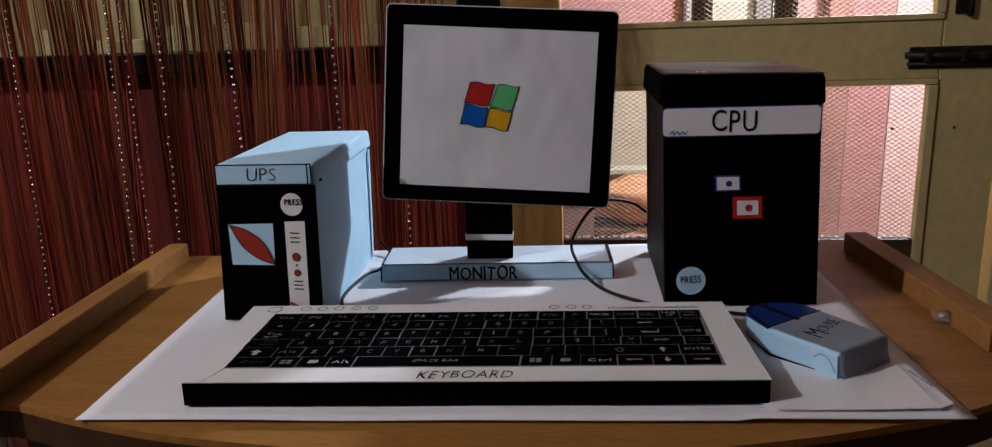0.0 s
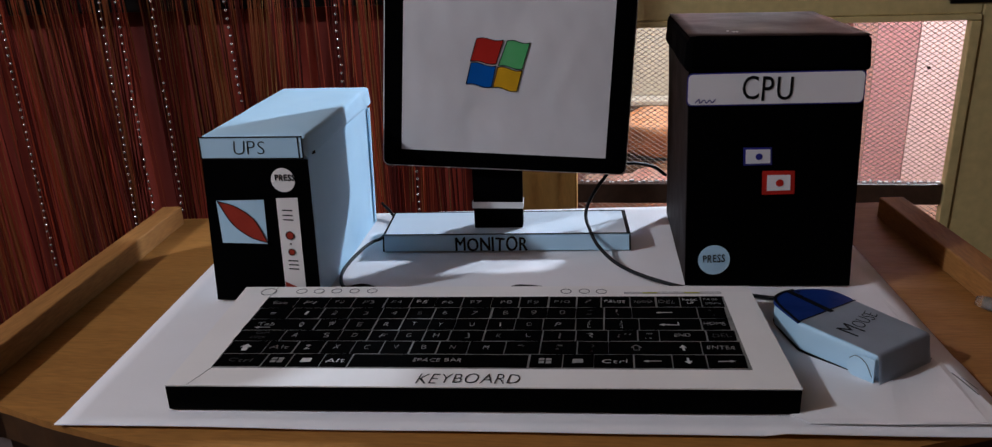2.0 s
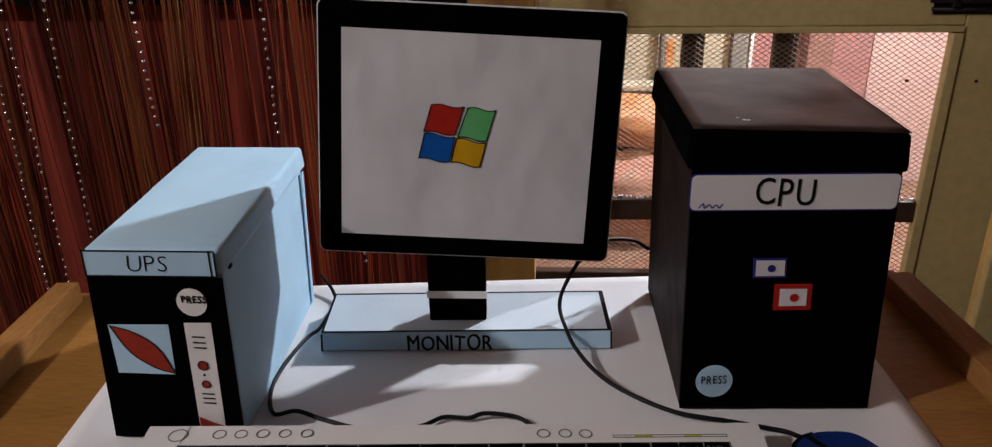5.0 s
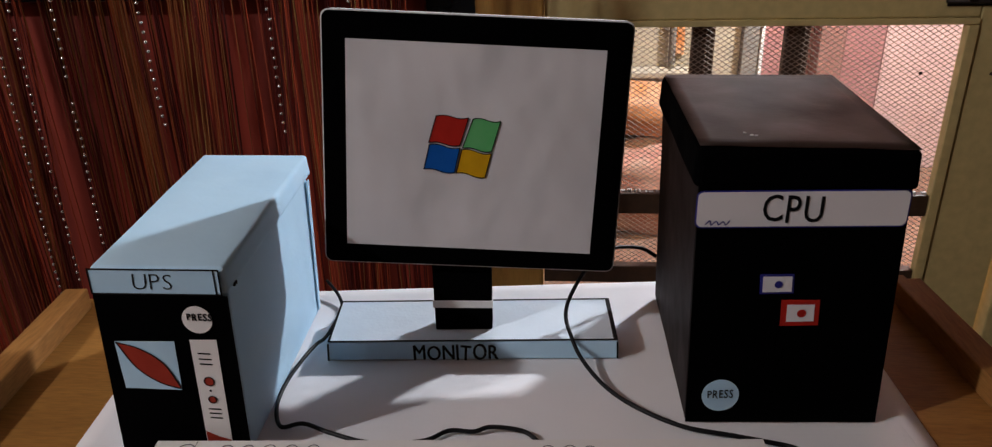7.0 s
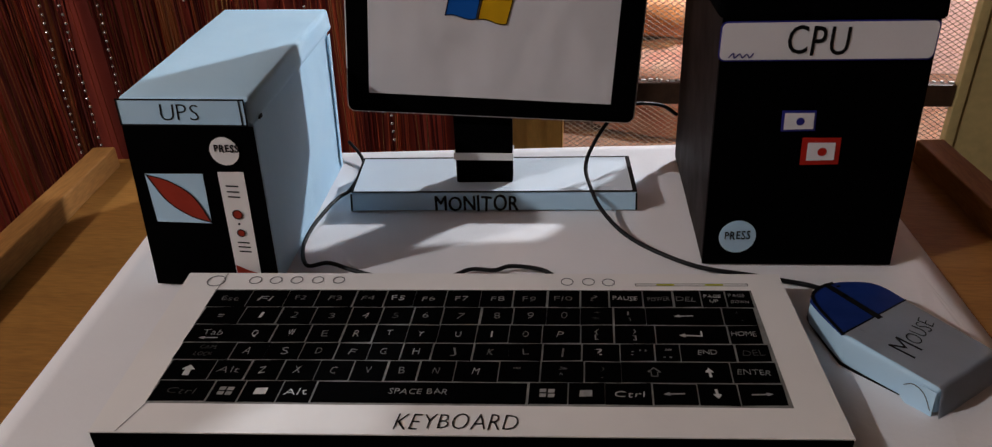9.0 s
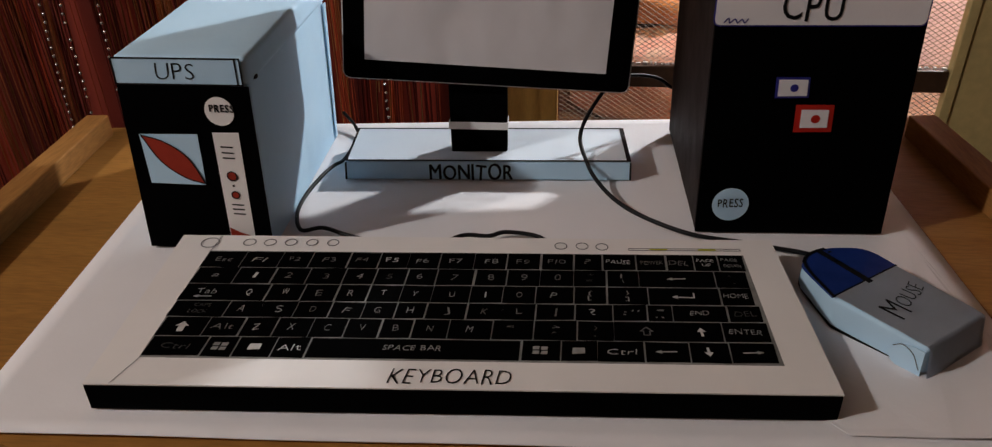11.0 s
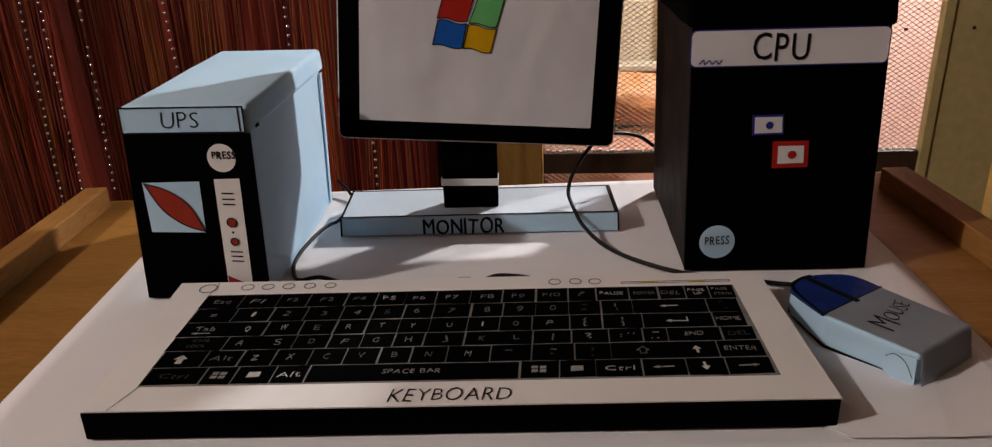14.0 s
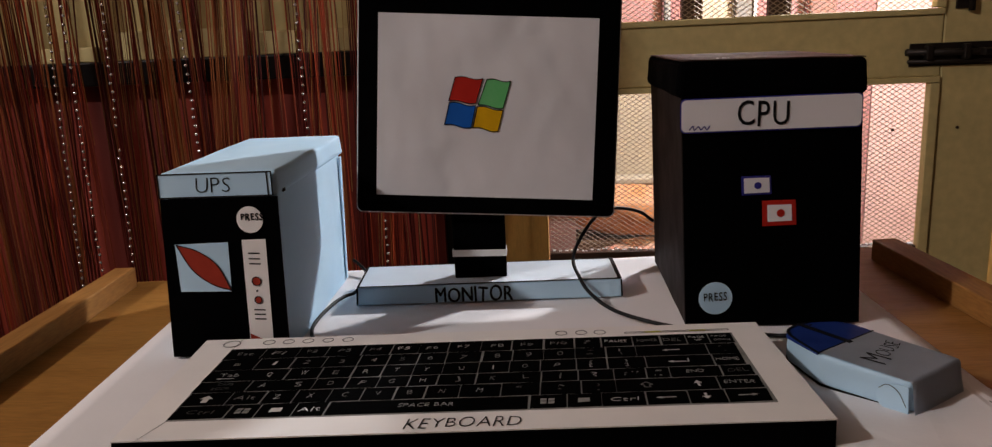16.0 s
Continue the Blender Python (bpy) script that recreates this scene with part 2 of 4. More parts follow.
def tube(points, r, sides=8, bm=None):
    bm = bm or bmesh.new()
    rings = []
    for i, p in enumerate(points):
        d = (points[min(i + 1, len(points) - 1)] - points[max(i - 1, 0)]).normalized()
        s = d.cross(Vector((0, 0, 1)) if abs(d.z) < 0.9 else Vector((1, 0, 0))).normalized()
        u = s.cross(d)
        rings.append([bm.verts.new(p + r * (s * math.cos(2 * math.pi * k / sides) + u * math.sin(2 * math.pi * k / sides))) for k in range(sides)])
    for a, b in zip(rings, rings[1:]):
        for k in range(sides):
            bm.faces.new((a[k], a[(k + 1) % sides], b[(k + 1) % sides], b[k]))
    bm.faces.new(rings[0][::-1]), bm.faces.new(rings[-1])
    return bm


GLYPHS = {}


def glyph(ch, offset):
    if (ch, offset) not in GLYPHS:
        curve = bpy.data.curves.new("glyph", "FONT")
        curve.body, curve.size, curve.extrude, curve.offset, curve.resolution_u = ch, 1.0, 0.01, offset, 3
        ob = new("glyph", curve)
        ready = ob.evaluated_get(bpy.context.evaluated_depsgraph_get())
        GLYPHS[ch, offset] = bpy.data.meshes.new_from_object(ready)
        bpy.data.objects.remove(ob)
        bpy.data.curves.remove(curve)
    return GLYPHS[ch, offset]


def lettering(text, width, height, m, z=0.0, offset=0.0, wobble=4.0, lean=0.0, bm=None, thick=0.0002, seed=1, bold=0.0):
    """Hand-lettered capitals in the built-in font, centred in the plane of m and fitted to width and height; bold: a second pen stroke beside the first."""
    if bold:
        bm = lettering(text, width, height, m @ pose(bold, bold * 0.6, 0), z + 0.00015, offset, wobble, lean, bm, thick, seed)
    rnd = random.Random(text + str(seed))
    bm = bm or bmesh.new()
    pens, x = [], 0.0
    for ch in text:
        if ch == " ":
            x += 0.35
            continue
        g = glyph(ch, offset)
        xs = [v.co.x for v in g.vertices]
        pens.append((g, x - min(xs)))
        x += max(xs) - min(xs) + 0.13
    x -= 0.13
    sx, sy = width / x, height / 0.69
    for g, px in pens:
        at = len(bm.verts)
        bm.from_mesh(g)
        bm.verts.ensure_lookup_table()
        turn = Matrix.Rotation(radians(rnd.uniform(-wobble, wobble)), 3, "Z")
        grow = rnd.uniform(0.92, 1.08)
        for v in bm.verts[at:]:
            p = turn @ Vector((v.co.x, (v.co.y - 0.345) * grow, 0))
            v.co = m @ Vector(((p.x + px - x / 2) * sx + lean * p.y * sy, p.y * sy, z + (thick if v.co.z > 0 else 0)))
    return bm


def crumple(bm, amount, scale=22.0, cuts=4, seed=0.0):
    """Folded paper: finer faces, pushed in and out a little, so that edges are not quite straight."""
    bmesh.ops.subdivide_edges(bm, edges=[e for e in bm.edges if e.calc_length() > 0.012], cuts=cuts, use_grid_fill=True)
    shift = Vector((seed, seed * 1.7, seed * 0.6))
    for v in bm.verts:
        n = noise.noise_vector(v.co * scale + shift) + 0.4 * noise.noise_vector(v.co * scale * 3.1 + shift)
        v.co += n * amount
    return bm


# ---------------------------------------------------------------- room and window wall
def build_room():
    lo, hi, floor_z, top = (-2.2, -1.6), (2.2, 1.90), -0.76, 1.9
    tagged(part("floor", box((-2.2, -1.6, floor_z - 0.1), (2.2, 2.0, floor_z)), FLOOR), "grey cement floor below the table", "floor", kind="structure")
    # unseen ceiling and walls close the room; their brown sets the bounced light
    tagged(part("ceiling", box((-2.3, -1.7, top), (2.3, 2.0, top + 0.1)), ROOMWALL), "plain unseen ceiling closing the room, brown for a warm bounce", "ceiling", kind="structure")
    tagged(part("wall_west", box((-2.3, -1.6, floor_z), (-2.2, 1.83, top)), ROOMWALL), "plain unseen wall closing the room, brown for a warm bounce", "wall", kind="structure")
    tagged(part("wall_east", box((2.2, -1.6, floor_z), (2.3, 1.83, top)), ROOMWALL), "plain unseen wall closing the room, brown for a warm bounce", "wall", kind="structure")
    tagged(part("wall_south", box((-2.3, -1.7, floor_z), (2.3, -1.6, top)), ROOMWALL), "plain unseen wall closing the room, brown for a warm bounce", "wall", kind="structure")
    north = thing("wall_north", "wall behind the string curtain, rose red below and olive above", "wall", kind="structure")
    part("lower_wall", box((-2.2, 1.83, floor_z), (-0.205, 1.93, 0.20)), REDWALL, north, "rose red lower wall")
    part("upper_wall", box((-2.2, 1.83, 0.20), (-0.205, 1.93, top)), OLIVE, north, "dull olive upper wall")
    rnd = random.Random(6)
    x = -2.2
    while x < -0.30:
        w = rnd.uniform(0.07, 0.20)
        part("ledge_panel", box((x, 1.812, 0.2475), (min(x + w, -0.21) - 0.004, 1.829, 0.272 + rnd.choice((0.006, 0.022, 0.034))), 0.002), FRAME, north, "cream panel above the dark rail")
        x += w + rnd.choice((0.0, 0.0, 0.03))
    part("east_wall", box((1.25, 1.83, floor_z), (2.2, 1.93, top)), FRAME, north)
    part("sill_wall", box((-0.205, 1.84, floor_z), (1.25, 1.93, -0.62)), FRAME, north)
    rail = thing("dark_rail", "dark brown wooden rail across the wall behind the curtain", "rail")
    part("rail_bar", box((-2.2, 1.775, 0.197), (-0.21, 1.828, 0.247), 0.004), DARKBAR, rail)


def build_window():
    win = thing("window_1", "olive cream wooden window leaf with wire mesh panels", "window", kind="structure")
    f = 1.80
    part("gap_board", box((-0.204, f + 0.045, -0.62), (-0.105, f + 0.12, 1.9)), DARKBAR, win, "dark gap beside the frame")
    part("frame_post", box((-0.104, f - 0.01, -0.62), (0.022, f + 0.06, 1.9), 0.004), POST, win, "brown varnished wooden post")
    part("middle_rail", box((0.023, f, 0.148), (0.797, f + 0.035, 0.266), 0.003), FRAME, win)
    part("hinge_stile", box((0.798, f, -0.62), (0.925, f + 0.035, 1.9), 0.003), FRAME, win)
    part("outer_stile", box((0.938, f - 0.012, -0.62), (1.25, f + 0.05, 1.9), 0.003), FRAME, win)
    part("bottom_rail", box((0.023, f, -0.62), (0.797, f + 0.035, -0.50), 0.003), FRAME, win)
    part("top_rail", box((0.023, f, 1.10), (0.797, f + 0.035, 1.9), 0.003), FRAME, win)
    for z0, z1, up in ((0.266, 0.278, 0), (0.136, 0.148, 1)):
        part("bead_strip", box((0.024, f - 0.006, z0), (0.796, f + 0.016, z1), 0.002), FRAME, win)
    for lo, hi in ((-0.499, 0.135), (0.279, 1.099)):
        part("bead_strip", box((0.778, f - 0.006, lo), (0.797, f + 0.016, hi), 0.002), FRAME, win)
    part("cross_bar", box((0.024, f - 0.002, -0.240), (0.777, f + 0.022, -0.195), 0.003), DARKWOOD, win, "dark brown cross bar")
    part("cross_bar", box((0.024, f - 0.002, -0.40), (0.777, f + 0.022, -0.36), 0.003), DARKWOOD, win, "dark brown cross bar")
    for x, w in ((0.303, 0.042), (0.475, 0.045)):
        part("upright_bar", box((x, f + 0.037, -0.62), (x + w, f + 0.062, 1.9), 0.004), DARKWOOD, win, "dark brown upright bar")
    # diamond wire mesh in the two panels
    for lo, hi in ((-0.49, 0.142), (0.272, 1.09)):
        bm = bmesh.new()
        x0, x1, y = 0.026, 0.795, f + 0.026
        pitch, slope, r = 0.0150, 0.66, 0.0008
        for sign in (1, -1):
            k = -100
            while k < 160:
                a = k * pitch
                k += 1
                # x runs with z: x = a + sign * (z - lo) / slope
                ends = []
                for z in (lo, hi):
                    ends.append((a + sign * (z - lo) / slope, z))
                (xa, za), (xb, zb) = ends
                pts = []
                for t in (0, 1):
                    pts.append((xa, za) if t == 0 else (xb, zb))
                ta, tb = 0.0, 1.0
                dx = xb - xa
                for edge, s in ((x0, 1), (x1, -1)):
                    t = (edge - xa) / dx
                    if dx * s > 0:
                        ta = max(ta, t)
                    else:
                        tb = min(tb, t)
                if tb - ta < 0.01:
                    continue
                p, q = Vector((xa + dx * ta, y, za + (zb - za) * ta)), Vector((xa + dx * tb, y, za + (zb - za) * tb))
                tube([p, q], r, 4, bm)
        ob = part("wire_mesh", bm, MESHWIRE, win, "diamond wire mesh")
        ob["kind"] = "stuff"
    # frayed mesh ends along the bar; the white holds their lit sparkle
    rnd = random.Random(11)
    bm = bmesh.new()
    x = 0.03
    while x < 0.77:
        w = rnd.uniform(0.003, 0.010)
        y = f + rnd.uniform(0.004, 0.014)
        box((x, y, -0.1949), (x + w, y + 0.006, -0.1949 + rnd.uniform(0.001, 0.004)), bm=bm)
        x += w + rnd.uniform(0.002, 0.012)
    part("frayed_edge", bm, FOAM, win, "frayed mesh ends on the bar, their sparkle put into white")["kind"] = "stuff"
    part("nail", tube([Vector((0.838, f + 0.002, 0.046)), Vector((0.838, f - 0.0015, 0.046))], 0.0032, 8), DARKWOOD, win, "small brown nail head")
    part("mesh_knot", tube([Vector((0.722, f + 0.022, 0.042)), Vector((0.723, f + 0.018, 0.043))], 0.0030, 6), IRON, win, "dark speck on the mesh")
    bolt = thing("tower_bolt", "black iron sliding bolt on the cream window stile", "bolt")
    part("back_plate", box((0.735, f - 0.004, 0.168), (0.93, f - 0.0005, 0.212), 0.001), IRON, bolt)
    part("rod", tube([Vector((0.725, f - 0.012, 0.196)), Vector((0.98, f - 0.012, 0.190))], 0.007, 10), IRON, bolt, smooth=True)
    part("rod", tube([Vector((0.73, f - 0.010, 0.178)), Vector((0.94, f - 0.010, 0.174))], 0.004, 10), IRON, bolt, smooth=True)
    for x in (0.76, 0.83, 0.91):
        part("staple", box((x, f - 0.021, 0.180), (x + 0.014, f - 0.004, 0.209), 0.003), IRON, bolt)
    part("knob", box((0.86, f - 0.035, 0.186), (0.872, f - 0.012, 0.20), 0.003), IRON, bolt)
    hasp = thing("iron_hinge", "small black iron hinge above the bolt", "hinge")
    part("leaf", box((0.815, f - 0.005, 0.275), (0.84, f - 0.0005, 0.33), 0.001), IRON, hasp)
    part("pin", tube([Vector((0.843, f - 0.007, 0.27)), Vector((0.843, f - 0.007, 0.335))], 0.006, 10), IRON, hasp, smooth=True)


def build_outside():
    tagged(part("ground", box((-30, 1.95, -0.9), (30, 60, -0.8)), YARD), "dusty red brown ground outside the window", "ground", kind="structure")
    wall = thing("pink_wall", "lamp-lit pink plastered wall outside the window", "wall")
    part("wall_face", box((0.98, 3.60, -0.8), (4.2, 3.75, 2.2)), PINKWALL, wall)
    # added panel: lamp glare on the mesh, put into a wall colour
    part("pale_panel", box((1.345, 3.585, -0.8), (1.64, 3.599, 2.2), 0.004), GLAREPINK, wall, "added pink panel with the mesh's glare put into its colour")
    far = thing("beige_house", "beige plastered house wall with a pink upper part behind the yard", "house")
    part("wall", box((-2.5, 3.3, -0.8), (0.714, 3.5, 0.10)), GREYCOL, far)
    part("upper_wall", box((-2.5, 3.3, 0.10), (0.560, 3.5, 2.2)), PINKWALL, far, "pink upper wall")
    part("upper_wall", box((0.560, 3.3, 0.10), (0.714, 3.5, 2.2)), GREYCOL, far, "beige upper wall")
    part("pillar", box((0.715, 3.26, -0.8), (0.775, 3.5, 2.2), 0.006), GREYPLASTER, far, "grey plaster pillar")
    part("corner_strip", box((0.776, 3.25, -0.8), (0.788, 3.5, 2.2), 0.003), FOAM, far, "white corner strip")
    part("side_wall", box((0.789, 3.3, -0.8), (0.972, 3.5, 2.2)), PINKWALL, far, "pink side wall")
    part("pilaster", box((0.973, 3.22, -0.8), (1.066, 3.5, 2.2), 0.008), BROWNPINK, far, "brownish pink pilaster")
    part("ledge", box((-2.5, 3.20, -0.315), (0.60, 3.299, -0.29), 0.006), GREYCOL, far)
    part("dado", box((-2.5, 3.27, -0.8), (0.60, 3.299, -0.42), 0.004), BROWNPINK, far)
    part("drain_pipe", tube([Vector((0.462, 3.27, -0.8)), Vector((0.462, 3.27, 0.60))], 0.013, 10), GREYPLASTER, far, "thin grey drain pipe", smooth=True)
    part("orange_tag", box((0.476, 3.285, -0.245), (0.508, 3.2985, -0.14), 0.003), ORANGE, far, "orange plastic strip on the wall")
    for name, label, mat, at, size in (("orange_sack", "crumpled orange plastic sack against the wall", ORANGE, (0.36, 3.05, -0.38), (0.30, 0.13, 0.09)),
                                       ("pink_bundle", "crumpled pink cloth bundle on the ground", BUNDLE, (0.36, 3.00, -0.64), (0.36, 0.16, 0.18))):
        sack = thing(name, label, "sack")
        bm = bmesh.new()
        bmesh.ops.create_icosphere(bm, subdivisions=4, radius=1.0)
        for v in bm.verts:
            k = 1 + 0.22 * noise.noise(v.co * 2.2 + Vector(at)) + 0.10 * noise.noise(v.co * 6)
            v.co = Vector(at) + Vector((size[0] * v.co.x * k, size[1] * v.co.y * k, size[2] * v.co.z * k))
        part("sack_body", bm, mat, sack, smooth=True)
    part("sack_stand", box((0.10, 2.95, -0.8), (0.64, 3.15, -0.47), 0.01), DARKWOOD, far, "low brown wooden bench")


# ---------------------------------------------------------------- string curtain
def build_curtain():
    rnd = random.Random(4)
    curtain = thing("string_curtain", "maroon and gold string curtain hanging in loose bunches", "curtain")
    # bunches of strings: from, to, kind
    bunches = [(-1.035, -1.002, "open"), (-1.002, -0.976, "maroon"), (-0.976, -0.937, "rust"), (-0.937, -0.886, "brown"), (-0.886, -0.854, "maroon"), (-0.854, -0.824, "rust"),
               (-0.824, -0.808, "maroon"), (-0.808, -0.785, "brown"), (-0.785, -0.768, "maroon"), (-0.768, -0.734, "open"), (-0.734, -0.680, "maroon"), (-0.680, -0.653, "olive"),
               (-0.653, -0.617, "maroon"), (-0.617, -0.566, "brown"), (-0.566, -0.531, "maroon"), (-0.531, -0.474, "brown"), (-0.474, -0.436, "maroon"), (-0.436, -0.384, "open"),
               (-0.384, -0.342, "maroon"), (-0.342, -0.314, "rust"), (-0.314, -0.280, "open"), (-0.280, -0.245, "maroon"), (-0.245, -0.210, "rust"), (-0.210, -0.168, "maroon")]
    x = -1.035
    while x > -1.65:
        w = rnd.uniform(0.02, 0.06)
        bunches.append((x - w, x, rnd.choice(("open", "maroon", "rust", "brown", "maroon"))))
        x -= w
    # how many strings to the metre, by kind: maroon, rust, brown, gold
    fill = {"open": (20, 50, 10, 30), "maroon": (330, 30, 10, 50), "rust": (60, 250, 40, 50), "brown": (30, 50, 430, 70), "olive": (280, 20, 90, 260)}
    masses = [bmesh.new() for _ in range(4)]
    for a, b, kind in bunches:
        lean, curl, deep = rnd.uniform(-0.015, 0.05), rnd.uniform(-0.010, 0.010), rnd.uniform(-0.02, 0.02)
        for mass, many in zip(masses, fill[kind]):
            gold = mass is masses[3]
            for _ in range(int((b - a) * many + rnd.random())):
                x0 = rnd.gauss((a + b) / 2, (b - a) * 0.38)
                y = 1.45 + deep + rnd.uniform(-0.02, 0.02) - (0.03 if gold else 0.0)
                low = rnd.choice((-0.6, rnd.uniform(-0.15, 0.2))) if gold else -0.6
                own, bow = rnd.gauss(0, 0.013), rnd.gauss(0, 0.003)
                pts = []
                for k in range(6):
                    z = 1.0 + (low - 1.0) * k / 5
                    pts.append(Vector((min(x0 + (lean + own) * (z - 0.1) + (curl + bow) * math.sin(2.2 * z), -0.165), y, z)))
                tube(pts, rnd.uniform(0.0004, 0.0008) if gold else rnd.uniform(0.0006, 0.0017), 3 if gold else 4, mass)
    for mass, mat, name, label in zip(masses, (MAROON, RUSTY, BROWN, GOLD), ("maroon_string_mass", "rust_string_mass", "brown_string_mass", "gold_string_mass"),
                                      ("dark maroon strings in loose bunches", "rust red strings", "brown gold strings in bunches", "thin gold strings, many ending short")):
        part(name, mass, mat, curtain, label)["kind"] = "stuff"
    unit = bmesh.new()
    bmesh.ops.create_icosphere(unit, subdivisions=1, radius=0.0030)
    one = bpy.data.meshes.new("bead")
    unit.to_mesh(one)
    unit.free()
    one.materials.append(BEAD)
    one.shade_smooth()
    for x, low, lean in ((-0.945, -0.25, 0.023), (-0.758, -0.30, 0.033), (-0.728, -0.30, 0.012), (-0.664, -0.30, 0.035), (-0.535, 0.06, -0.02), (-0.350, 0.05, 0.0), (-0.235, -0.16, 0.0)):
        string = thing("bead_string", "thin string of small silver beads in the curtain", "bead string", pose(x + lean * 0.8, 1.400, 1.0), "bead strings of the curtain")
        end = Vector((lean * (low - 1.0), 0, low - 1.0))
        part("thread", tube([Vector((0, 0, 0)), end], 0.0005, 4), MAROON, string)
        n = int((1.0 - low) / 0.0135)
        for k in range(n):
            if rnd.random() < 0.06:
                continue
            b = new("bead", one)
            b.parent = string
            b.location = end * (k / n) + Vector((rnd.gauss(0, 0.0008), -0.002, 0))
            if b.location.z + 1.0 > 0.42:
                bpy.data.objects.remove(b)


# ---------------------------------------------------------------- table
def build_table():
    z = -0.0035
    front = smooth_path([(-0.432, 0.585, 0), (-0.388, 0.600, 0), (-0.309, 0.577, 0), (-0.209, 0.556, 0), (-0.05, 0.543, 0), (0.10, 0.550, 0), (0.206, 0.5735, 0), (0.289, 0.599, 0), (0.370, 0.633, 0), (0.425, 0.678, 0), (0.462, 0.745, 0)], 5)
    outline = [(p.x, p.y) for p in front] + [(0.430, 1.103), (0.165, 1.077), (-0.20, 1.041), (-0.468, 1.016)]
    table = thing("table", "brown laminate study table with low raised side rails", "table")
    part("tabletop", plate(outline, 0.006, z=z - 0.006), TABLE, table)
    part("rim", plate([(x * 0.999, 0.8 + (y - 0.8) * 0.999) for x, y in outline], 0.024, z=z - 0.0302), RIM, table, "dark brown table rim, with shade put into its colour")
    part("edge_band", solid([(x * 0.90, 0.8 + (y - 0.8) * 0.86, z - 0.06) for x, y in outline], [(x * 0.90, 0.8 + (y - 0.8) * 0.86, z - 0.0304) for x, y in outline]), DARKWOOD, table, "darker wooden apron below the top")
    for n, pts in (("left", ((-0.398, 0.585), (-0.4365, 1.000), (-0.460, 0.998), (-0.424, 0.578))), ("right", ((0.4225, 0.735), (0.397, 1.050), (0.424, 1.053), (0.4505, 0.748)))):
        lo = [(x, y, z + 0.0002) for x, y in pts]
        hi = [(x, y, 0.020) for x, y in pts]
        part("side_rail", solid(lo, hi, 0.0015), RAIL, table, "low raised wooden rail")
    for x, y in ((-0.36, 0.66), (0.37, 0.70), (-0.38, 0.96), (0.36, 1.0)):
        part("leg", box((x - 0.02, y - 0.02, -0.76), (x + 0.02, y + 0.02, z - 0.0605), 0.003), POST, table)
    sheet = thing("chart_sheet", "white chart paper sheet spread on the brown table", "paper")
    bm = bmesh.new()
    fl, fr, br, bl = Vector((-0.309, 0.573, 0)), Vector((0.356, 0.606, 0)), Vector((0.338, 1.092, 0)), Vector((-0.348, 1.026, 0))
    n, m = 48, 36
    grid = []
    for j in range(m + 1):
        row = []
        for i in range(n + 1):
            u, v = i / n, j / m
            p = fl.lerp(fr, u).lerp(bl.lerp(br, u), v)
            lift = 0.0007 * noise.noise(p * 9)
            edge = max(0, 1 - min(u, 1 - u, v, 1 - v) * 14)
            lift += 0.0022 * max(0.0, 1 - v * 22) * (0.6 + 0.4 * noise.noise(Vector((u * 5, 0, 0))))
            if u > 0.75 and v < 0.2:
                lift += 0.002 * edge
            row.append(bm.verts.new(p + Vector((0, 0, -0.0016 + abs(lift)))))
        grid.append(row)
    for j in range(m):
        for i in range(n):
            bm.faces.new((grid[j][i], grid[j][i + 1], grid[j + 1][i + 1], grid[j + 1][i]))
    ext = bmesh.ops.extrude_face_region(bm, geom=list(bm.faces))
    for v in ext["geom"]:
        if isinstance(v, bmesh.types.BMVert):
            v.co.z -= 0.0008
    part("sheet", bm, WHITE, sheet, smooth=True)
    over = thing("paper_strip", "second white paper laid over the sheet's corner", "paper")
    rim = [(0.221, 0.6110), (0.278, 0.6125), (0.336, 0.6165), (0.349, 0.6270), (0.341, 0.72), (0.335, 0.80), (0.330, 0.845), (0.235, 0.80), (0.200, 0.70), (0.200, 0.640)]
    lifts = [0.0010, 0.0022, 0.0030, 0.0012, -0.0018] + [-0.0027] * 5
    part("strip", solid([(x, y, 0.0008 + k) for (x, y), k in zip(rim, lifts)], [(x, y, 0.0013 + k) for (x, y), k in zip(rim, lifts)]), WHITE, over)
    part("pencil_mark", line([(0.3385, 0.684), (0.3415, 0.672), (0.3450, 0.655)], 0.0008, Matrix(), 0.0002, 0.0022), GREYINK, over, "faint pencil mark")
    part("pencil_mark", line([(0.3430, 0.678), (0.3475, 0.662)], 0.0005, Matrix(), 0.0002, 0.0022), GREYINK, over, "faint pencil mark")
    cap = thing("plastic_cap", "small clear plastic cap lying by the rail", "cap", frame_m((0.4125, 0.804, 0.0035), (0.8, -0.6, 0), (0, 0, 1)))
    bm = bmesh.new()
    prof = [(-0.0085, 0.0040), (-0.005, 0.0052), (0.003, 0.0066), (0.007, 0.0066), (0.007, 0.0052), (-0.003, 0.0038)]
    rows = [[bm.verts.new((x, r * math.cos(a * math.pi / 10), r * math.sin(a * math.pi / 10))) for a in range(20)] for x, r in prof]
    for a, b in zip(rows, rows[1:]):
        for k in range(20):
            bm.faces.new((a[k], a[(k + 1) % 20], b[(k + 1) % 20], b[k]))
    bm.faces.new(rows[0][::-1]), bm.faces.new(rows[-1])
    part("cap_body", bm, CLEAR, cap, smooth=True)


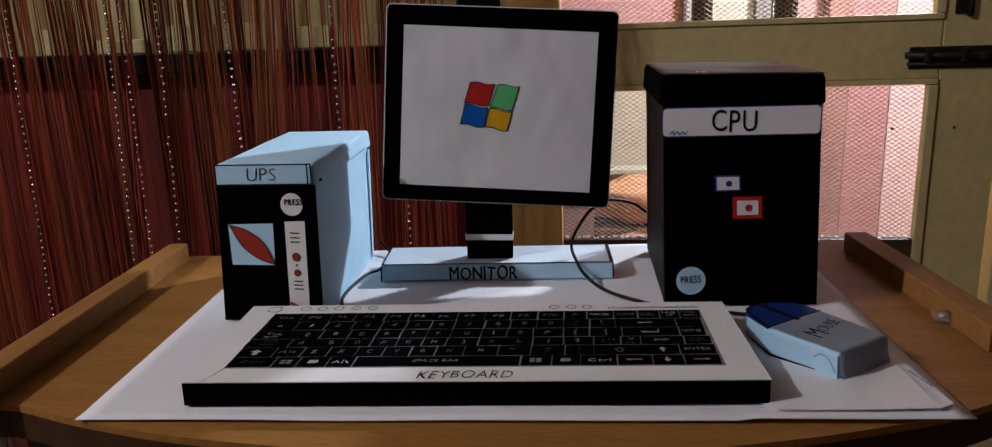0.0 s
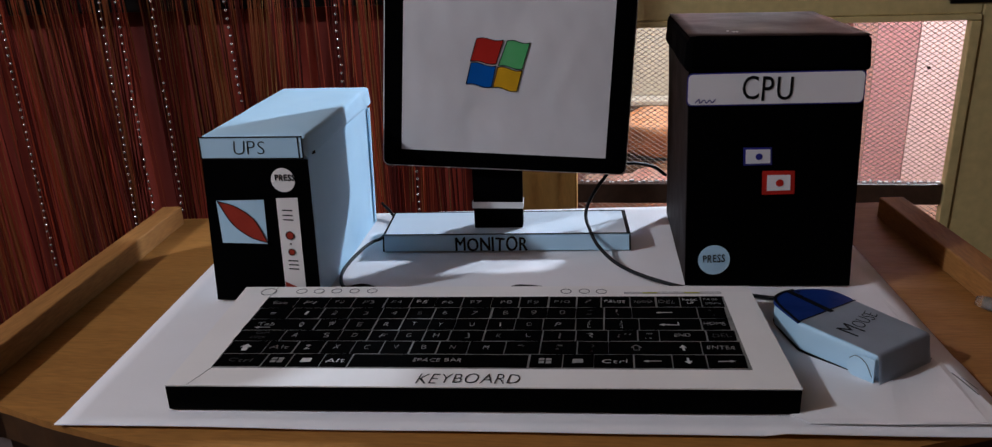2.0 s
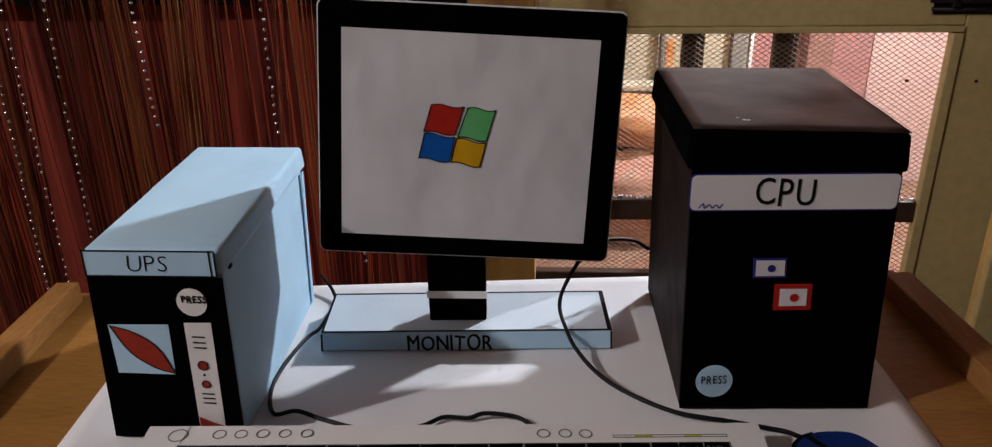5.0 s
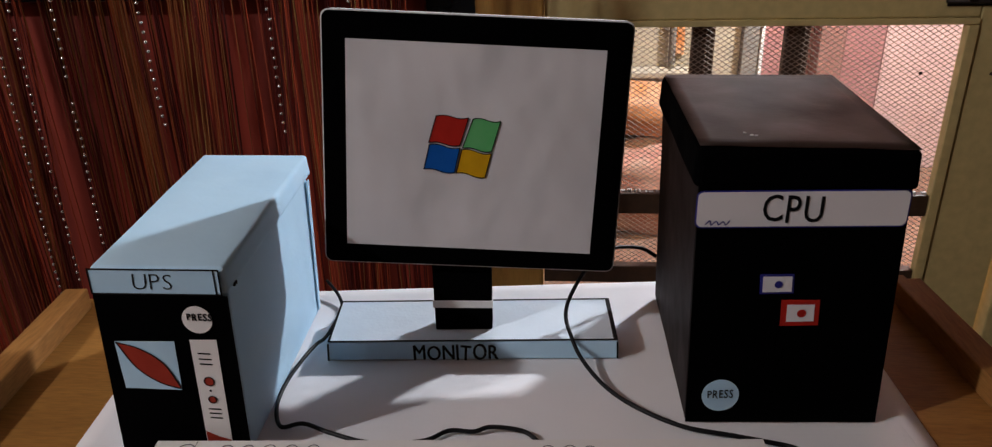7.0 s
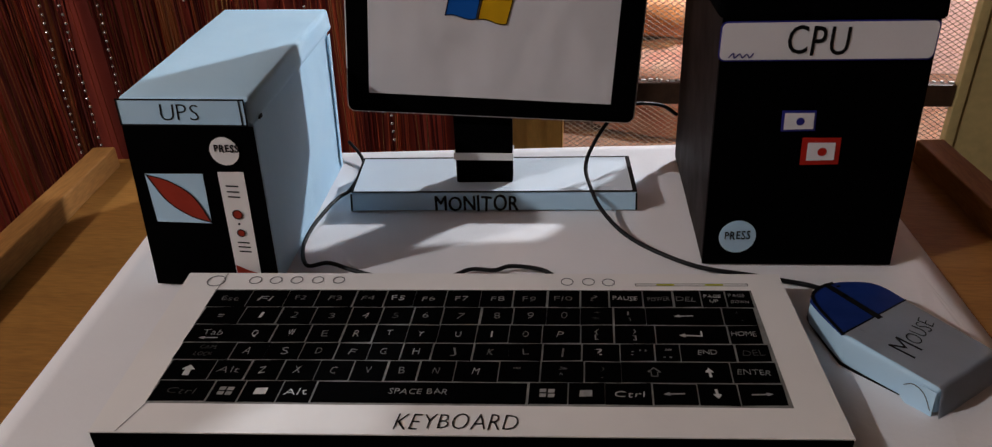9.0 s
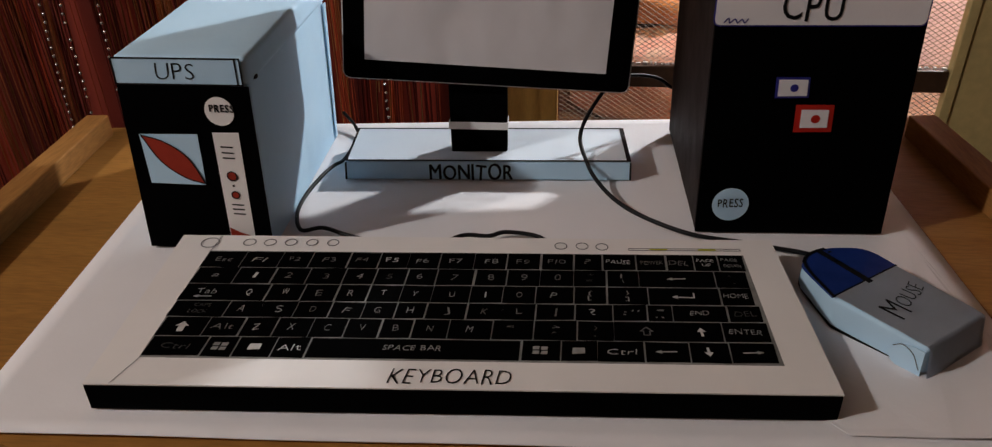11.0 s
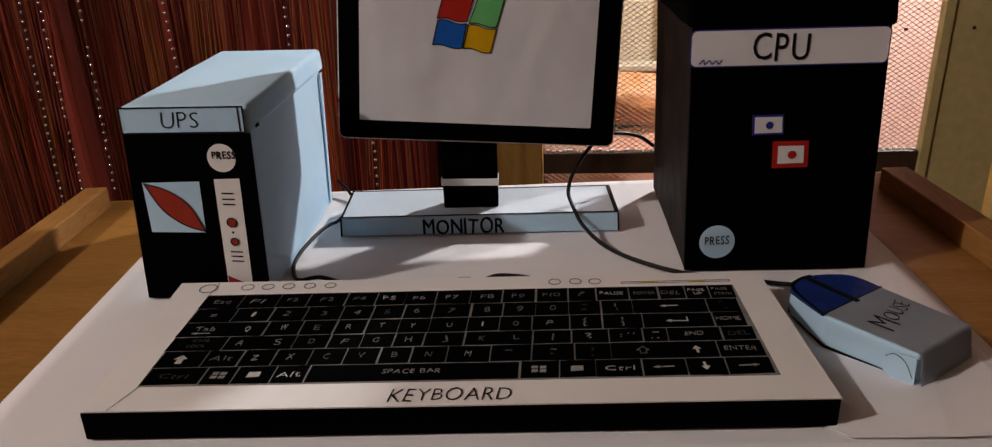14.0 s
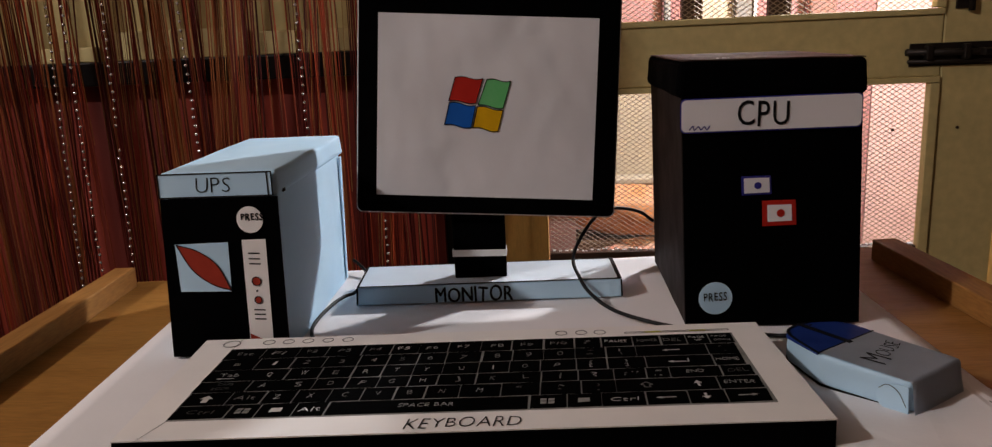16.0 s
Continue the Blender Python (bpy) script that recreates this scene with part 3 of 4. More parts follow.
# ---------------------------------------------------------------- model of an uninterruptible power supply
def build_ups():
    ups = thing("ups_model", "paper model power supply box, black front and light blue body", "model", pose(0, 0, 0))
    lo = [(-0.283, 0.784, 0), (-0.1815, 0.784, 0), (-0.190, 1.000, 0), (-0.290, 1.000, 0)]
    hi = [(-0.2765, 0.789, 0.146), (-0.1800, 0.790, 0.146), (-0.192, 1.018, 0.146), (-0.292, 1.018, 0.146)]
    part("body", crumple(solid(lo, hi, 0.002), 0.0006, 12, seed=9), BLUE, ups)
    bm = solid([(-0.2785, 0.785, 0.139), (-0.1780, 0.786, 0.139), (-0.1895, 1.026, 0.139), (-0.296, 1.026, 0.139)],
               [(-0.2785, 0.786, 0.160), (-0.1790, 0.788, 0.160), (-0.1915, 1.026, 0.160), (-0.297, 1.026, 0.160)], 0.0035, 3)
    part("lid", crumple(bm, 0.0006, 20, seed=7), BLUE, ups, "light blue paper lid", smooth=True)
    m = frame_m((-0.2315, 0.7805, 0.0), (0.097, 0.000, 0), (0.002, 0.003, 0.14))
    part("front_panel", plate([(-0.0530, 0.0005), (0.0502, 0.0005), (0.0525, 0.1385), (-0.0470, 0.1385)], 0.0022, m, -0.0022), BLACK, ups, "black paper front")
    # lid front with its drawn border and name
    f = frame_m((-0.2302, 0.7852, 0.1495), (0.097, 0.001, 0), (0, 0.0008, 0.02))
    front = part("name_plate", plate([(-0.0485, -0.0100), (0.0475, -0.0100), (0.0475, 0.0095), (-0.0485, 0.0095)], 0.0004, f), BLUE, ups)
    part("border", line([(-0.0485, -0.0100), (0.0475, -0.0100), (0.0475, 0.0095), (-0.0485, 0.0095), (-0.0485, -0.0100)], 0.0012, f, 0.0002, 0.0005), INK, front, "black marker line")
    part("border_line", line([(0.0440, -0.0092), (0.0438, 0.0090)], 0.0010, f, 0.0002, 0.0006), INK, front)
    # black patch painted where the gap under the lid is in shadow
    part("ink_mark", box((-0.1792, 0.797, 0.1400), (-0.1776, 0.802, 0.1425)), INK, ups, "small black patch for the shadow gap under the lid")
    part("lettering", lettering("UPS", 0.029, 0.0125, f @ pose(-0.002, 0, 0), 0.0005, -0.016, lean=0.08), INK, front, "black handwritten letters")
    z0 = 0.0004
    button = part("button", plate(disc(0.0280, 0.1200, 0.0112), 0.0004, m, z0), KEYPAPER, ups, "round white paper button")
    part("lettering", lettering("PRESS", 0.0185, 0.0055, m @ pose(0.0300, 0.1225, 0), z0 + 0.0005, 0.006, wobble=7, bold=0.0004), INK, button)
    badge = part("badge", plate([(-0.0384, 0.0593), (0.0058, 0.0589), (0.0072, 0.1013), (-0.0388, 0.1003)], 0.0004, m, z0), BLUE, ups, "light blue paper square")
    leaf = smooth_path([(-0.0375, 0.100), (-0.020, 0.0945), (-0.004, 0.082), (0.0062, 0.0600)], 6) + smooth_path([(0.0062, 0.0600), (-0.010, 0.0655), (-0.026, 0.0785), (-0.0375, 0.100)], 6)[1:-1]
    leaf = [(p[0], p[1]) for p in leaf]
    part("leaf", plate(leaf, 0.0003, m, z0 + 0.0005), RUST, badge, "rust red leaf shape")
    part("outline", line(leaf + leaf[:1], 0.0009, m, 0.0002, z0 + 0.0009), INK, badge)
    strip = part("strip", plate([(0.0172, 0.003), (0.0372, 0.003), (0.0396, 0.1034), (0.0192, 0.1030)], 0.0004, m, z0), KEYPAPER, ups, "white paper strip with drawn buttons")
    for y in (0.0917, 0.0869, 0.0826, 0.0425, 0.0385, 0.0344):
        part("dash", line([(0.0240, y), (0.0330, y - 0.0003)], 0.0011, m, 0.0002, z0 + 0.0005), INK, strip)
    for y, r in ((0.0674, 0.0038), (0.0511, 0.0031)):
        part("dot", plate(disc(0.0283, y, r, 16), 0.0002, m, z0 + 0.0005), RUST, strip, "dark red dot")
        part("dot_ring", ring(0.0283, y, r, 0.0008, m, 0.0002, z0 + 0.0008, n=16), INK, strip)
    part("dot", plate(disc(0.0280, 0.0590, 0.0010, 10), 0.0002, m, z0 + 0.0005), INK, strip)
    part("red_corner", plate([(0.0178, 0.004), (0.0368, 0.004), (0.0368, 0.014), (0.028, 0.0168), (0.0182, 0.0215)], 0.0003, m, z0 + 0.0005), RUST, strip)
    part("back_strip", solid([(-0.1886, 0.992, 0.004), (-0.1878, 0.992, 0.004), (-0.1880, 0.9985, 0.004), (-0.1888, 0.9985, 0.004)],
                             [(-0.1895, 1.008, 0.138), (-0.1887, 1.008, 0.138), (-0.1889, 1.0155, 0.138), (-0.1897, 1.0155, 0.138)]), BLUE, ups, "folded blue paper edge")


# ---------------------------------------------------------------- model of a computer case
def build_case():
    case = thing("computer_case_model", "paper model computer case wrapped in black paper", "model")
    lo = [(0.159, 0.8365, 0), (0.311, 0.8445, 0), (0.308, 1.045, 0), (0.156, 1.040, 0)]
    hi = [(0.1545, 0.8435, 0.205), (0.3035, 0.848, 0.205), (0.3055, 1.050, 0.205), (0.152, 1.046, 0.205)]
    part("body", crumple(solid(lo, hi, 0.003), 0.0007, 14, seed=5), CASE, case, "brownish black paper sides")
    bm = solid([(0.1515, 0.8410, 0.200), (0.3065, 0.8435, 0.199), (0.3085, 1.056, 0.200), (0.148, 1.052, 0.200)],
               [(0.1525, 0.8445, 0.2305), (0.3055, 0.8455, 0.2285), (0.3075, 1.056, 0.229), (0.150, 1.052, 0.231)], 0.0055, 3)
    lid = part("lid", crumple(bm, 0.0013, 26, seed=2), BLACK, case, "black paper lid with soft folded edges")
    n, rows = 14, []
    bm = bmesh.new()
    a, b, c, d = Vector((0.1545, 0.8490, 0.2309)), Vector((0.3040, 0.8472, 0.2289)), Vector((0.3058, 1.0542, 0.2294)), Vector((0.1522, 1.0502, 0.2314))
    for j in range(n + 1):
        rows.append([bm.verts.new(a.lerp(b, i / n).lerp(d.lerp(c, i / n), j / n) + Vector((0, 0, 0.0008 * noise.noise(Vector((i * 0.35, j * 0.35, 3)))
                     - 0.0004 * max(0, 1 - 6 * min(i, n - i, j, n - j) / n)))) for i in range(n + 1)])
    for j in range(n):
        for i in range(n):
            bm.faces.new((rows[j][i], rows[j][i + 1], rows[j + 1][i + 1], rows[j + 1][i]))
    ext = bmesh.ops.extrude_face_region(bm, geom=list(bm.faces))
    for v in ext["geom"]:
        if isinstance(v, bmesh.types.BMVert):
            v.co.z += 0.0008
    for x, y, w in ((0.1905, 0.8765, 0.0011), (0.1945, 0.8705, 0.0016), (0.1975, 0.8700, 0.0012)):
        part("scuff", plate(disc(x, y, w, 7, w * 0.6), 0.0004, z=0.2312), FOAM, lid, "small white scuff")
    part("lid_top", bm, LID, lid, "dark brown paper top, window sheen put into its colour", smooth=True)
    m = frame_m((0.2325, 0.8400, 0.0), (0.150, 0.0068, 0), (-0.002, 0.0053, 0.2))
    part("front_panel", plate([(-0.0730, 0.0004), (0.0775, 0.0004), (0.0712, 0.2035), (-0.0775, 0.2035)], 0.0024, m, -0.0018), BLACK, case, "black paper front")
    label = part("label", plate(round_rect(-0.0040, 0.1858, 0.1480, 0.0265, 0.004), 0.0005, m, 0.0025), WHITE, case, "white paper label strip")
    part("label_border", line([(p[0], p[1]) for p in round_rect(-0.0040, 0.1858, 0.1490, 0.0275, 0.004)] + [(0.0705, 0.1955)], 0.0012, m, 0.0003, 0.0023), INDIGO, label, "blue pen outline")
    part("lettering", lettering("CPU", 0.0425, 0.0205, m @ pose(-0.0105, 0.1862, 0), 0.0032, 0.002, lean=-0.02), INK, label, "black handwritten letters")
    sign = smooth_path([(-0.0715, 0.1745), (-0.0685, 0.1775), (-0.0675, 0.1740), (-0.0640, 0.1770), (-0.0620, 0.1742), (-0.0590, 0.1768), (-0.0570, 0.1742), (-0.0545, 0.1772)], 3)
    part("scribble", line([(p[0], p[1]) for p in sign], 0.0008, m, 0.0002, 0.0031), INDIGO, label, "small blue pen scribble")
    for cx, cy, w, h, mat, name in ((-0.0138, 0.1250, 0.0250, 0.0165, INDIGO, "blue"), (0.0060, 0.1005, 0.0285, 0.0222, RED, "red")):
        sq = part("port_border", plate([(cx - w / 2, cy - h / 2), (cx + w / 2, cy - h / 2 + 0.0005), (cx + w / 2 - 0.0012, cy + h / 2), (cx - w / 2 - 0.0010, cy + h / 2)], 0.0004, m, 0.0008), mat, case, name + " bordered paper square")
        iw, ih = (0.0215, 0.0130) if name == "blue" else (0.0205, 0.0146)
        inner = part("port_face", plate([(cx - iw / 2, cy - ih / 2), (cx + iw / 2, cy - ih / 2 + 0.0004), (cx + iw / 2 - 0.0008, cy + ih / 2), (cx - iw / 2 - 0.0006, cy + ih / 2)], 0.0003, m, 0.0014), WHITE, sq)
        part("port_dot", plate(disc(cx + 0.0005, cy, 0.0030 if name == "blue" else 0.0034, 18), 0.0002, m, 0.0018), mat, sq)
    press = part("button", plate(disc(-0.0476, 0.0263, 0.0146, 32), 0.0005, m, 0.0012), BLUE, case, "round light blue paper button")
    part("lettering", lettering("PRESS", 0.0200, 0.0072, m @ pose(-0.0478, 0.0280, 0, 0, 0, 3), 0.0019, 0.004, wobble=5), INK, press)


# ---------------------------------------------------------------- model monitor
def build_monitor():
    mon = thing("monitor_model", "paper model monitor, black frame around a white screen", "model")
    bl, br, tl, tr = Vector((-0.132, 0.931, 0.108)), Vector((0.083, 0.952, 0.095)), Vector((-0.123, 0.959, 0.287)), Vector((0.096, 0.971, 0.271))
    m = frame_m((bl + br + tl + tr) / 4, br - bl + tr - tl, tl - bl + tr - br)
    w, h = 0.218, 0.180
    outer = round_rect(0.0008, 0.003, w + 0.0395, h + 0.0380, 0.006)
    part("back_board", plate(round_rect(0.0008, 0.0030, w + 0.0420, h + 0.0405, 0.007), 0.012, m, -0.0135), FOAM, mon, "white foam board edge")
    part("bezel", plate(outer, 0.0014, m, -0.0014), BLACK, mon, "black paper frame")
    screen = part("screen", plate([(-w / 2, -h / 2 + 0.001), (w / 2 - 0.001, -h / 2), (w / 2, h / 2 - 0.001), (-w / 2 + 0.0005, h / 2)], 0.0005, m, 0.0002), SCREEN, mon, "white paper screen with faint creases")
    part("back_cover", plate(round_rect(0.0005, 0.003, w + 0.041, h + 0.039, 0.006), 0.001, m, -0.0147), BLACK, mon)
    # four wavy panes of a flag
    for corners, mat in ((((-0.0321, 0.0287), (-0.0043, 0.0280), (-0.0111, 0.0040), (-0.0380, 0.0055)), RED), (((-0.0007, 0.0272), (0.0231, 0.0262), (0.0163, -0.0004), (-0.0089, 0.0018)), GREEN),
                         (((-0.0374, 0.0038), (-0.0112, 0.0016), (-0.0151, -0.0202), (-0.0418, -0.0181)), ROYAL), (((-0.0094, 0.0003), (0.0162, -0.0022), (0.0115, -0.0235), (-0.0137, -0.0204)), YELLOW)):
        a, b, c, d = (Vector(q) for q in corners)
        out = []
        for p, q, up in ((a, b, 1), (c, d, -1)):
            for k in range(9):
                u = k / 8
                out.append(tuple(p.lerp(q, u) + Vector((0, 0.0011 * math.sin(u * 2 * math.pi) * up))))
        pane = part("flag_pane", plate(out, 0.0003, m, 0.0009), mat, screen, "felt-pen coloured wavy pane")
        part("outline", line(out + out[:1], 0.0008, m, 0.0002, 0.0013), INK, pane)
    # neck with a silver band and the base box
    part("neck", solid([(-0.058, 0.936, 0.0185), (-0.005, 0.939, 0.0185), (-0.006, 0.957, 0.0185), (-0.058, 0.954, 0.0185)],
                       [(-0.062, 0.956, 0.125), (-0.006, 0.960, 0.122), (-0.007, 0.972, 0.122), (-0.062, 0.969, 0.125)], 0.0015), BLACK, mon, "black paper neck")
    part("band", solid([(-0.0600, 0.9393, 0.0408), (-0.0045, 0.9423, 0.0398), (-0.0055, 0.961, 0.0398), (-0.0600, 0.958, 0.0408)],
                       [(-0.0603, 0.9410, 0.0472), (-0.0045, 0.9440, 0.0462), (-0.0055, 0.962, 0.0462), (-0.0603, 0.959, 0.0472)]), FOAM, mon, "silver white paper band")
    lo = [(-0.157, 0.909, 0), (0.111, 0.924, 0), (0.106, 1.000, 0), (-0.162, 0.984, 0)]
    hi = [(-0.1545, 0.911, 0.018), (0.1105, 0.926, 0.018), (0.1055, 1.001, 0.018), (-0.1605, 0.985, 0.018)]
    base = part("base", crumple(solid(lo, hi, 0.0012), 0.0003, 25, seed=4), BLUE, mon, "light blue paper base box")
    t = Matrix.Translation((0, 0, 0.0186))
    # thin sheet that only brings the lit colour onto the base
    part("base_top", plate([(-0.1535, 0.9122), (0.1090, 0.9270), (0.1044, 0.9998), (-0.1592, 0.9838)], 0.0003, Matrix.Translation((0, 0, 0.0184))), LITBLUE, base, "blue paper top, the light on it put into its colour")
    part("base_line", line([(-0.1540, 0.9118), (0.1095, 0.9268), (0.1048, 1.0002), (-0.1598, 0.9842), (-0.1540, 0.9118)], 0.0021, t, 0.0004), INK, base, "black marker line")
    part("base_line", line([(0.1085, 0.9268), (0.1040, 0.9995)], 0.0040, t, 0.0005), INK, base, "thick black marker line")
    f = frame_m((-0.0225, 0.9165, 0.009), (0.268, 0.015, 0), (0, 0.0015, 0.018))
    part("lettering", lettering("MONITOR", 0.0775, 0.0155, f @ pose(-0.0148, -0.0004, 0), 0.0016, 0.0, wobble=5, bold=0.0007), INK, base, "black handwritten letters")
    part("corner_line", line([(-0.1325, -0.0078), (-0.1318, 0.0085)], 0.0018, f, 0.0003, 0.0008), INK, base)
    part("corner_line", line([(0.1330, -0.0075), (0.1325, 0.0088)], 0.0016, f, 0.0003, 0.0008), INK, base)


# ---------------------------------------------------------------- keyboard
ROW_EDGES = (0.1478, 0.1262, 0.1055, 0.0850, 0.0668, 0.0462, 0.0262)
KEY_ROWS = (
    ((-199, -170, -141, -118, -90, -67, -45, -22, 4, 28, 53, 77, 98, 122, 144, 164, 182, 201), "Esc F1 F2 F3 F4 F5 F6 F7 F8 F9 F10 ? PAUSE POWER DEL PAGE/UP PAGE/DOWN", "12111322211131132"),
    ((-199, -168, -141, -116, -89, -67, -44, -22, 5, 28, 52, 76, 99, 122, 176, 199), "= 1 2 3 4 5 6 7 8 9 0 +/= |/\\ <- ^/.", "231120111110130"),
    ((-200, -166, -139, -114, -90, -68, -45, -23, 3, 26, 49, 75, 98, 126, 175, 198), "Tab Q W E R T Y U I O P {/[ }/] <-' HOME", "233122223122232"),
    ((-200, -161, -138, -114, -90, -68, -46, -25, 2, 26, 49, 75, 100, 123, 140, 176, 198), "CAPS/LOCK A S D F G H J K L | ? :\" =/., END DEL", "0221112111121220"),
    ((-200, -169, -145, -123, -99, -76, -53, -32, -8, 20, 47, 75, 99, 142, 169, 198), "^^ Alt Z X C V B N M </_ >/^ )/, ^o ^ ENTER", "313211112110132"),
    ((-200, -163, -142, -118, -96, 39, 64, 87, 117, 144, 169, 198), "Ctrl win menu Alt SPACE_BAR win menu Ctrl <- v ->", "02332223232"),
)


def symbol(word, m, z, bm):
    """Arrows and small drawn signs on the keys."""
    s = 0.001
    if word in ("<-", "->"):
        d = -1 if word == "<-" else 1
        line([(-6 * s * d, 0), (5 * s * d, 0)], 0.0009, m, 0.00015, z, bm)
        plate([(3 * s * d, -1.6 * s), (7 * s * d, 0), (3 * s * d, 1.6 * s)][::d], 0.00015, m, z, bm)
    elif word in ("^", "v"):
        d = 1 if word == "^" else -1
        plate([(-2.8 * s, 0), (2.8 * s, 0), (0, 4 * s * d)][::d], 0.00015, m, z, bm)
        line([(0, 0), (0, -4 * s * d)], 0.0016, m, 0.00015, z, bm)
    elif word == "^^":
        plate([(-4.5 * s, 0), (4.5 * s, 0), (0, 4.5 * s)], 0.00015, m, z, bm)
        line([(0, 0), (0, -4.5 * s)], 0.0042, m, 0.00015, z, bm)
    elif word == "^o":
        line([(-4 * s, 0), (0, 4 * s), (4 * s, 0), (2 * s, 0), (2 * s, -4 * s), (-2 * s, -4 * s), (-2 * s, 0), (-4 * s, 0)], 0.0006, m, 0.00015, z, bm)
    elif word == "<-'":
        line([(-7 * s, -1.5 * s), (7 * s, -1.5 * s), (7 * s, 3.5 * s)], 0.0010, m, 0.00015, z, bm)
        plate([(-8 * s, -1.5 * s), (-4 * s, -3.6 * s), (-4 * s, 0.6 * s)], 0.00015, m, z, bm)
    elif word == "win":
        for x in (-2.6, 2.6):
            for y in (-2.1, 2.1):
                plate([((x - 2) * s, (y - 1.6) * s), ((x + 2) * s, (y - 1.4) * s), ((x + 2.3) * s, (y + 1.6) * s), ((x - 1.7) * s, (y + 1.4) * s)], 0.00015, m, z, bm)
    elif word == "menu":
        plate([(-4 * s, -3 * s), (4 * s, -2.6 * s), (4.4 * s, 2.8 * s), (-3.2 * s, 2.8 * s)], 0.00015, m, z, bm)
    else:
        return False
    return True


def build_keyboard():
    rnd = random.Random(8)
    board = thing("keyboard_model", "paper model keyboard, white top with drawn black keys", "model", pose(-0.008, 0.6105, 0, 0, 0, 3.4))
    h = 0.0205
    lo = [(-0.2255, 0, 0), (0.2265, 0, 0), (0.2275, 0.170, 0), (-0.229, 0.172, 0)]
    part("body", solid([(x, y, 0.0) for x, y, _ in lo], [(x, y, h - 0.0012) for x, y, _ in lo], 0.0012), BLACK, board, "black paper sides")
    part("top_paper", solid([(x, y + 0.0004 * (1 if y < 0.1 else -1), h - 0.0011) for x, y, _ in lo], [(x, y + 0.0004 * (1 if y < 0.1 else -1), h - 0.0002) for x, y, _ in lo]), KEYPAPER, board, "white paper top")
    flat = Matrix.Translation((0, 0, h))
    panel = part("key_panel", plate([(-0.2012, 0.0252), (0.1988, 0.0252), (0.2018, 0.1478), (-0.1998, 0.1488)], 0.00025, flat, -0.0002), PENCIL, board, "black key panel with grey pencil lines")
    for r, (edges, words, tones) in enumerate(KEY_ROWS):
        top, low = ROW_EDGES[r], ROW_EDGES[r + 1]
        for (a, b), word, tone in zip(zip(edges, edges[1:]), words.split(), tones):
            a, b = a / 1000, b / 1000
            g = 0.0005
            j = [rnd.uniform(-0.0006, 0.0006) for _ in range(4)]
            # the pencil lines lean a little, as drawn by hand
            s = 0.0012
            key = part("key", plate([(a + g + j[0] - s, low + g), (b - g + j[1] - s, low + g + j[2]), (b - g + j[1], top - g + j[3]), (a + g + j[0], top - g)], 0.0002, flat, 0.0001), BLACK, board)
            c = flat @ pose((a + b) / 2 - 0.001, (top + low) / 2, 0, 0, 0, rnd.uniform(-4, 4))
            bm = bmesh.new()
            z = 0.00045
            if not symbol(word, c, z, bm):
                word = word.replace("_", " ")
                lines = word.split("/") if len(word) > 1 else [word]
                kw, kh = (b - a), (top - low)
                for i, text in enumerate(lines):
                    two = len(lines) > 1
                    hh = (0.0036 if two else (0.0066 if len(text) == 1 else 0.0054)) * rnd.uniform(0.9, 1.1)
                    if len(text) >= 4 and text != "Ctrl":
                        hh = min(hh, 0.0052)
                    ww = min(kw * 0.72, len(text) * hh * (0.62 if len(text) == 1 else 0.82))
                    if text in ("1", "I"):
                        ww = 0.0020 if text == "1" else 0.0009
                    if text in ("|", ";", ":", "\\"):
                        ww = 0.0012 if text != "\\" else 0.003
                    if text in (",", "."):
                        ww, hh = 0.0015, 0.004
                    if text in ("=", "-", "+", "<", ">"):
                        ww = 0.0045
                    dy = ((0.5 - i) * 0.0068) if two else 0
                    lettering(text, ww, hh, c @ pose(rnd.uniform(-0.0012, 0.0012), dy + rnd.uniform(-0.0008, 0.0008), 0), z, -0.02, 0.0 if text in ("1", "I", "|") else 9.0, 0.1, bm, 0.00015, seed=r)
                if word == "Tab":
                    symbol("<-", c @ pose(0, -0.0055, 0), z, bm)
            part("legend", bm, CHALKS[int(tone)], key)
    name = part("lettering", lettering("KEYBOARD", 0.0735, 0.0128, flat @ pose(-0.0035, 0.0112, 0), 0.0001, -0.018, lean=0.15), INK, board, "black handwritten letters")
    for u, v, rr in ((-0.2035, 0.1600, 0.0068), (-0.1728, 0.161, 0.0047), (-0.1567, 0.161, 0.0045), (-0.1405, 0.1613, 0.0045), (-0.1240, 0.1613, 0.0043), (-0.1076, 0.1612, 0.0043), (0.0675, 0.1588, 0.0045), (0.0836, 0.1588, 0.0045), (0.0985, 0.158, 0.0045)):
        part("drawn_button", ring(u, v, rr, 0.0007, flat, 0.0002, 0.0001), GREYINK, board, "small pen circle")
    part("pen_line", line([(-0.2002, 0.0255), (-0.2090, 0.0008)], 0.0004, flat, 0.0001, 0.0001), GREYINK, board)
    part("pen_line", line([(-0.1990, 0.1485), (-0.1975, 0.1700)], 0.0004, flat, 0.0001, 0.0001), GREYINK, board)
    bar = part("status_bar", line([(0.1184, 0.1535), (0.2010, 0.1535), (0.2010, 0.1560), (0.1184, 0.1560), (0.1184, 0.1535)], 0.0005, flat, 0.0002, 0.0001), GREYINK, board, "drawn bar with yellow marks")
    for u in (0.140, 0.176):
        part("mark", plate([(u - 0.006, 0.1538), (u + 0.007, 0.1538), (u + 0.007, 0.1557), (u - 0.006, 0.1557)], 0.00015, flat, 0.0001), LIME, bar, "yellow mark")


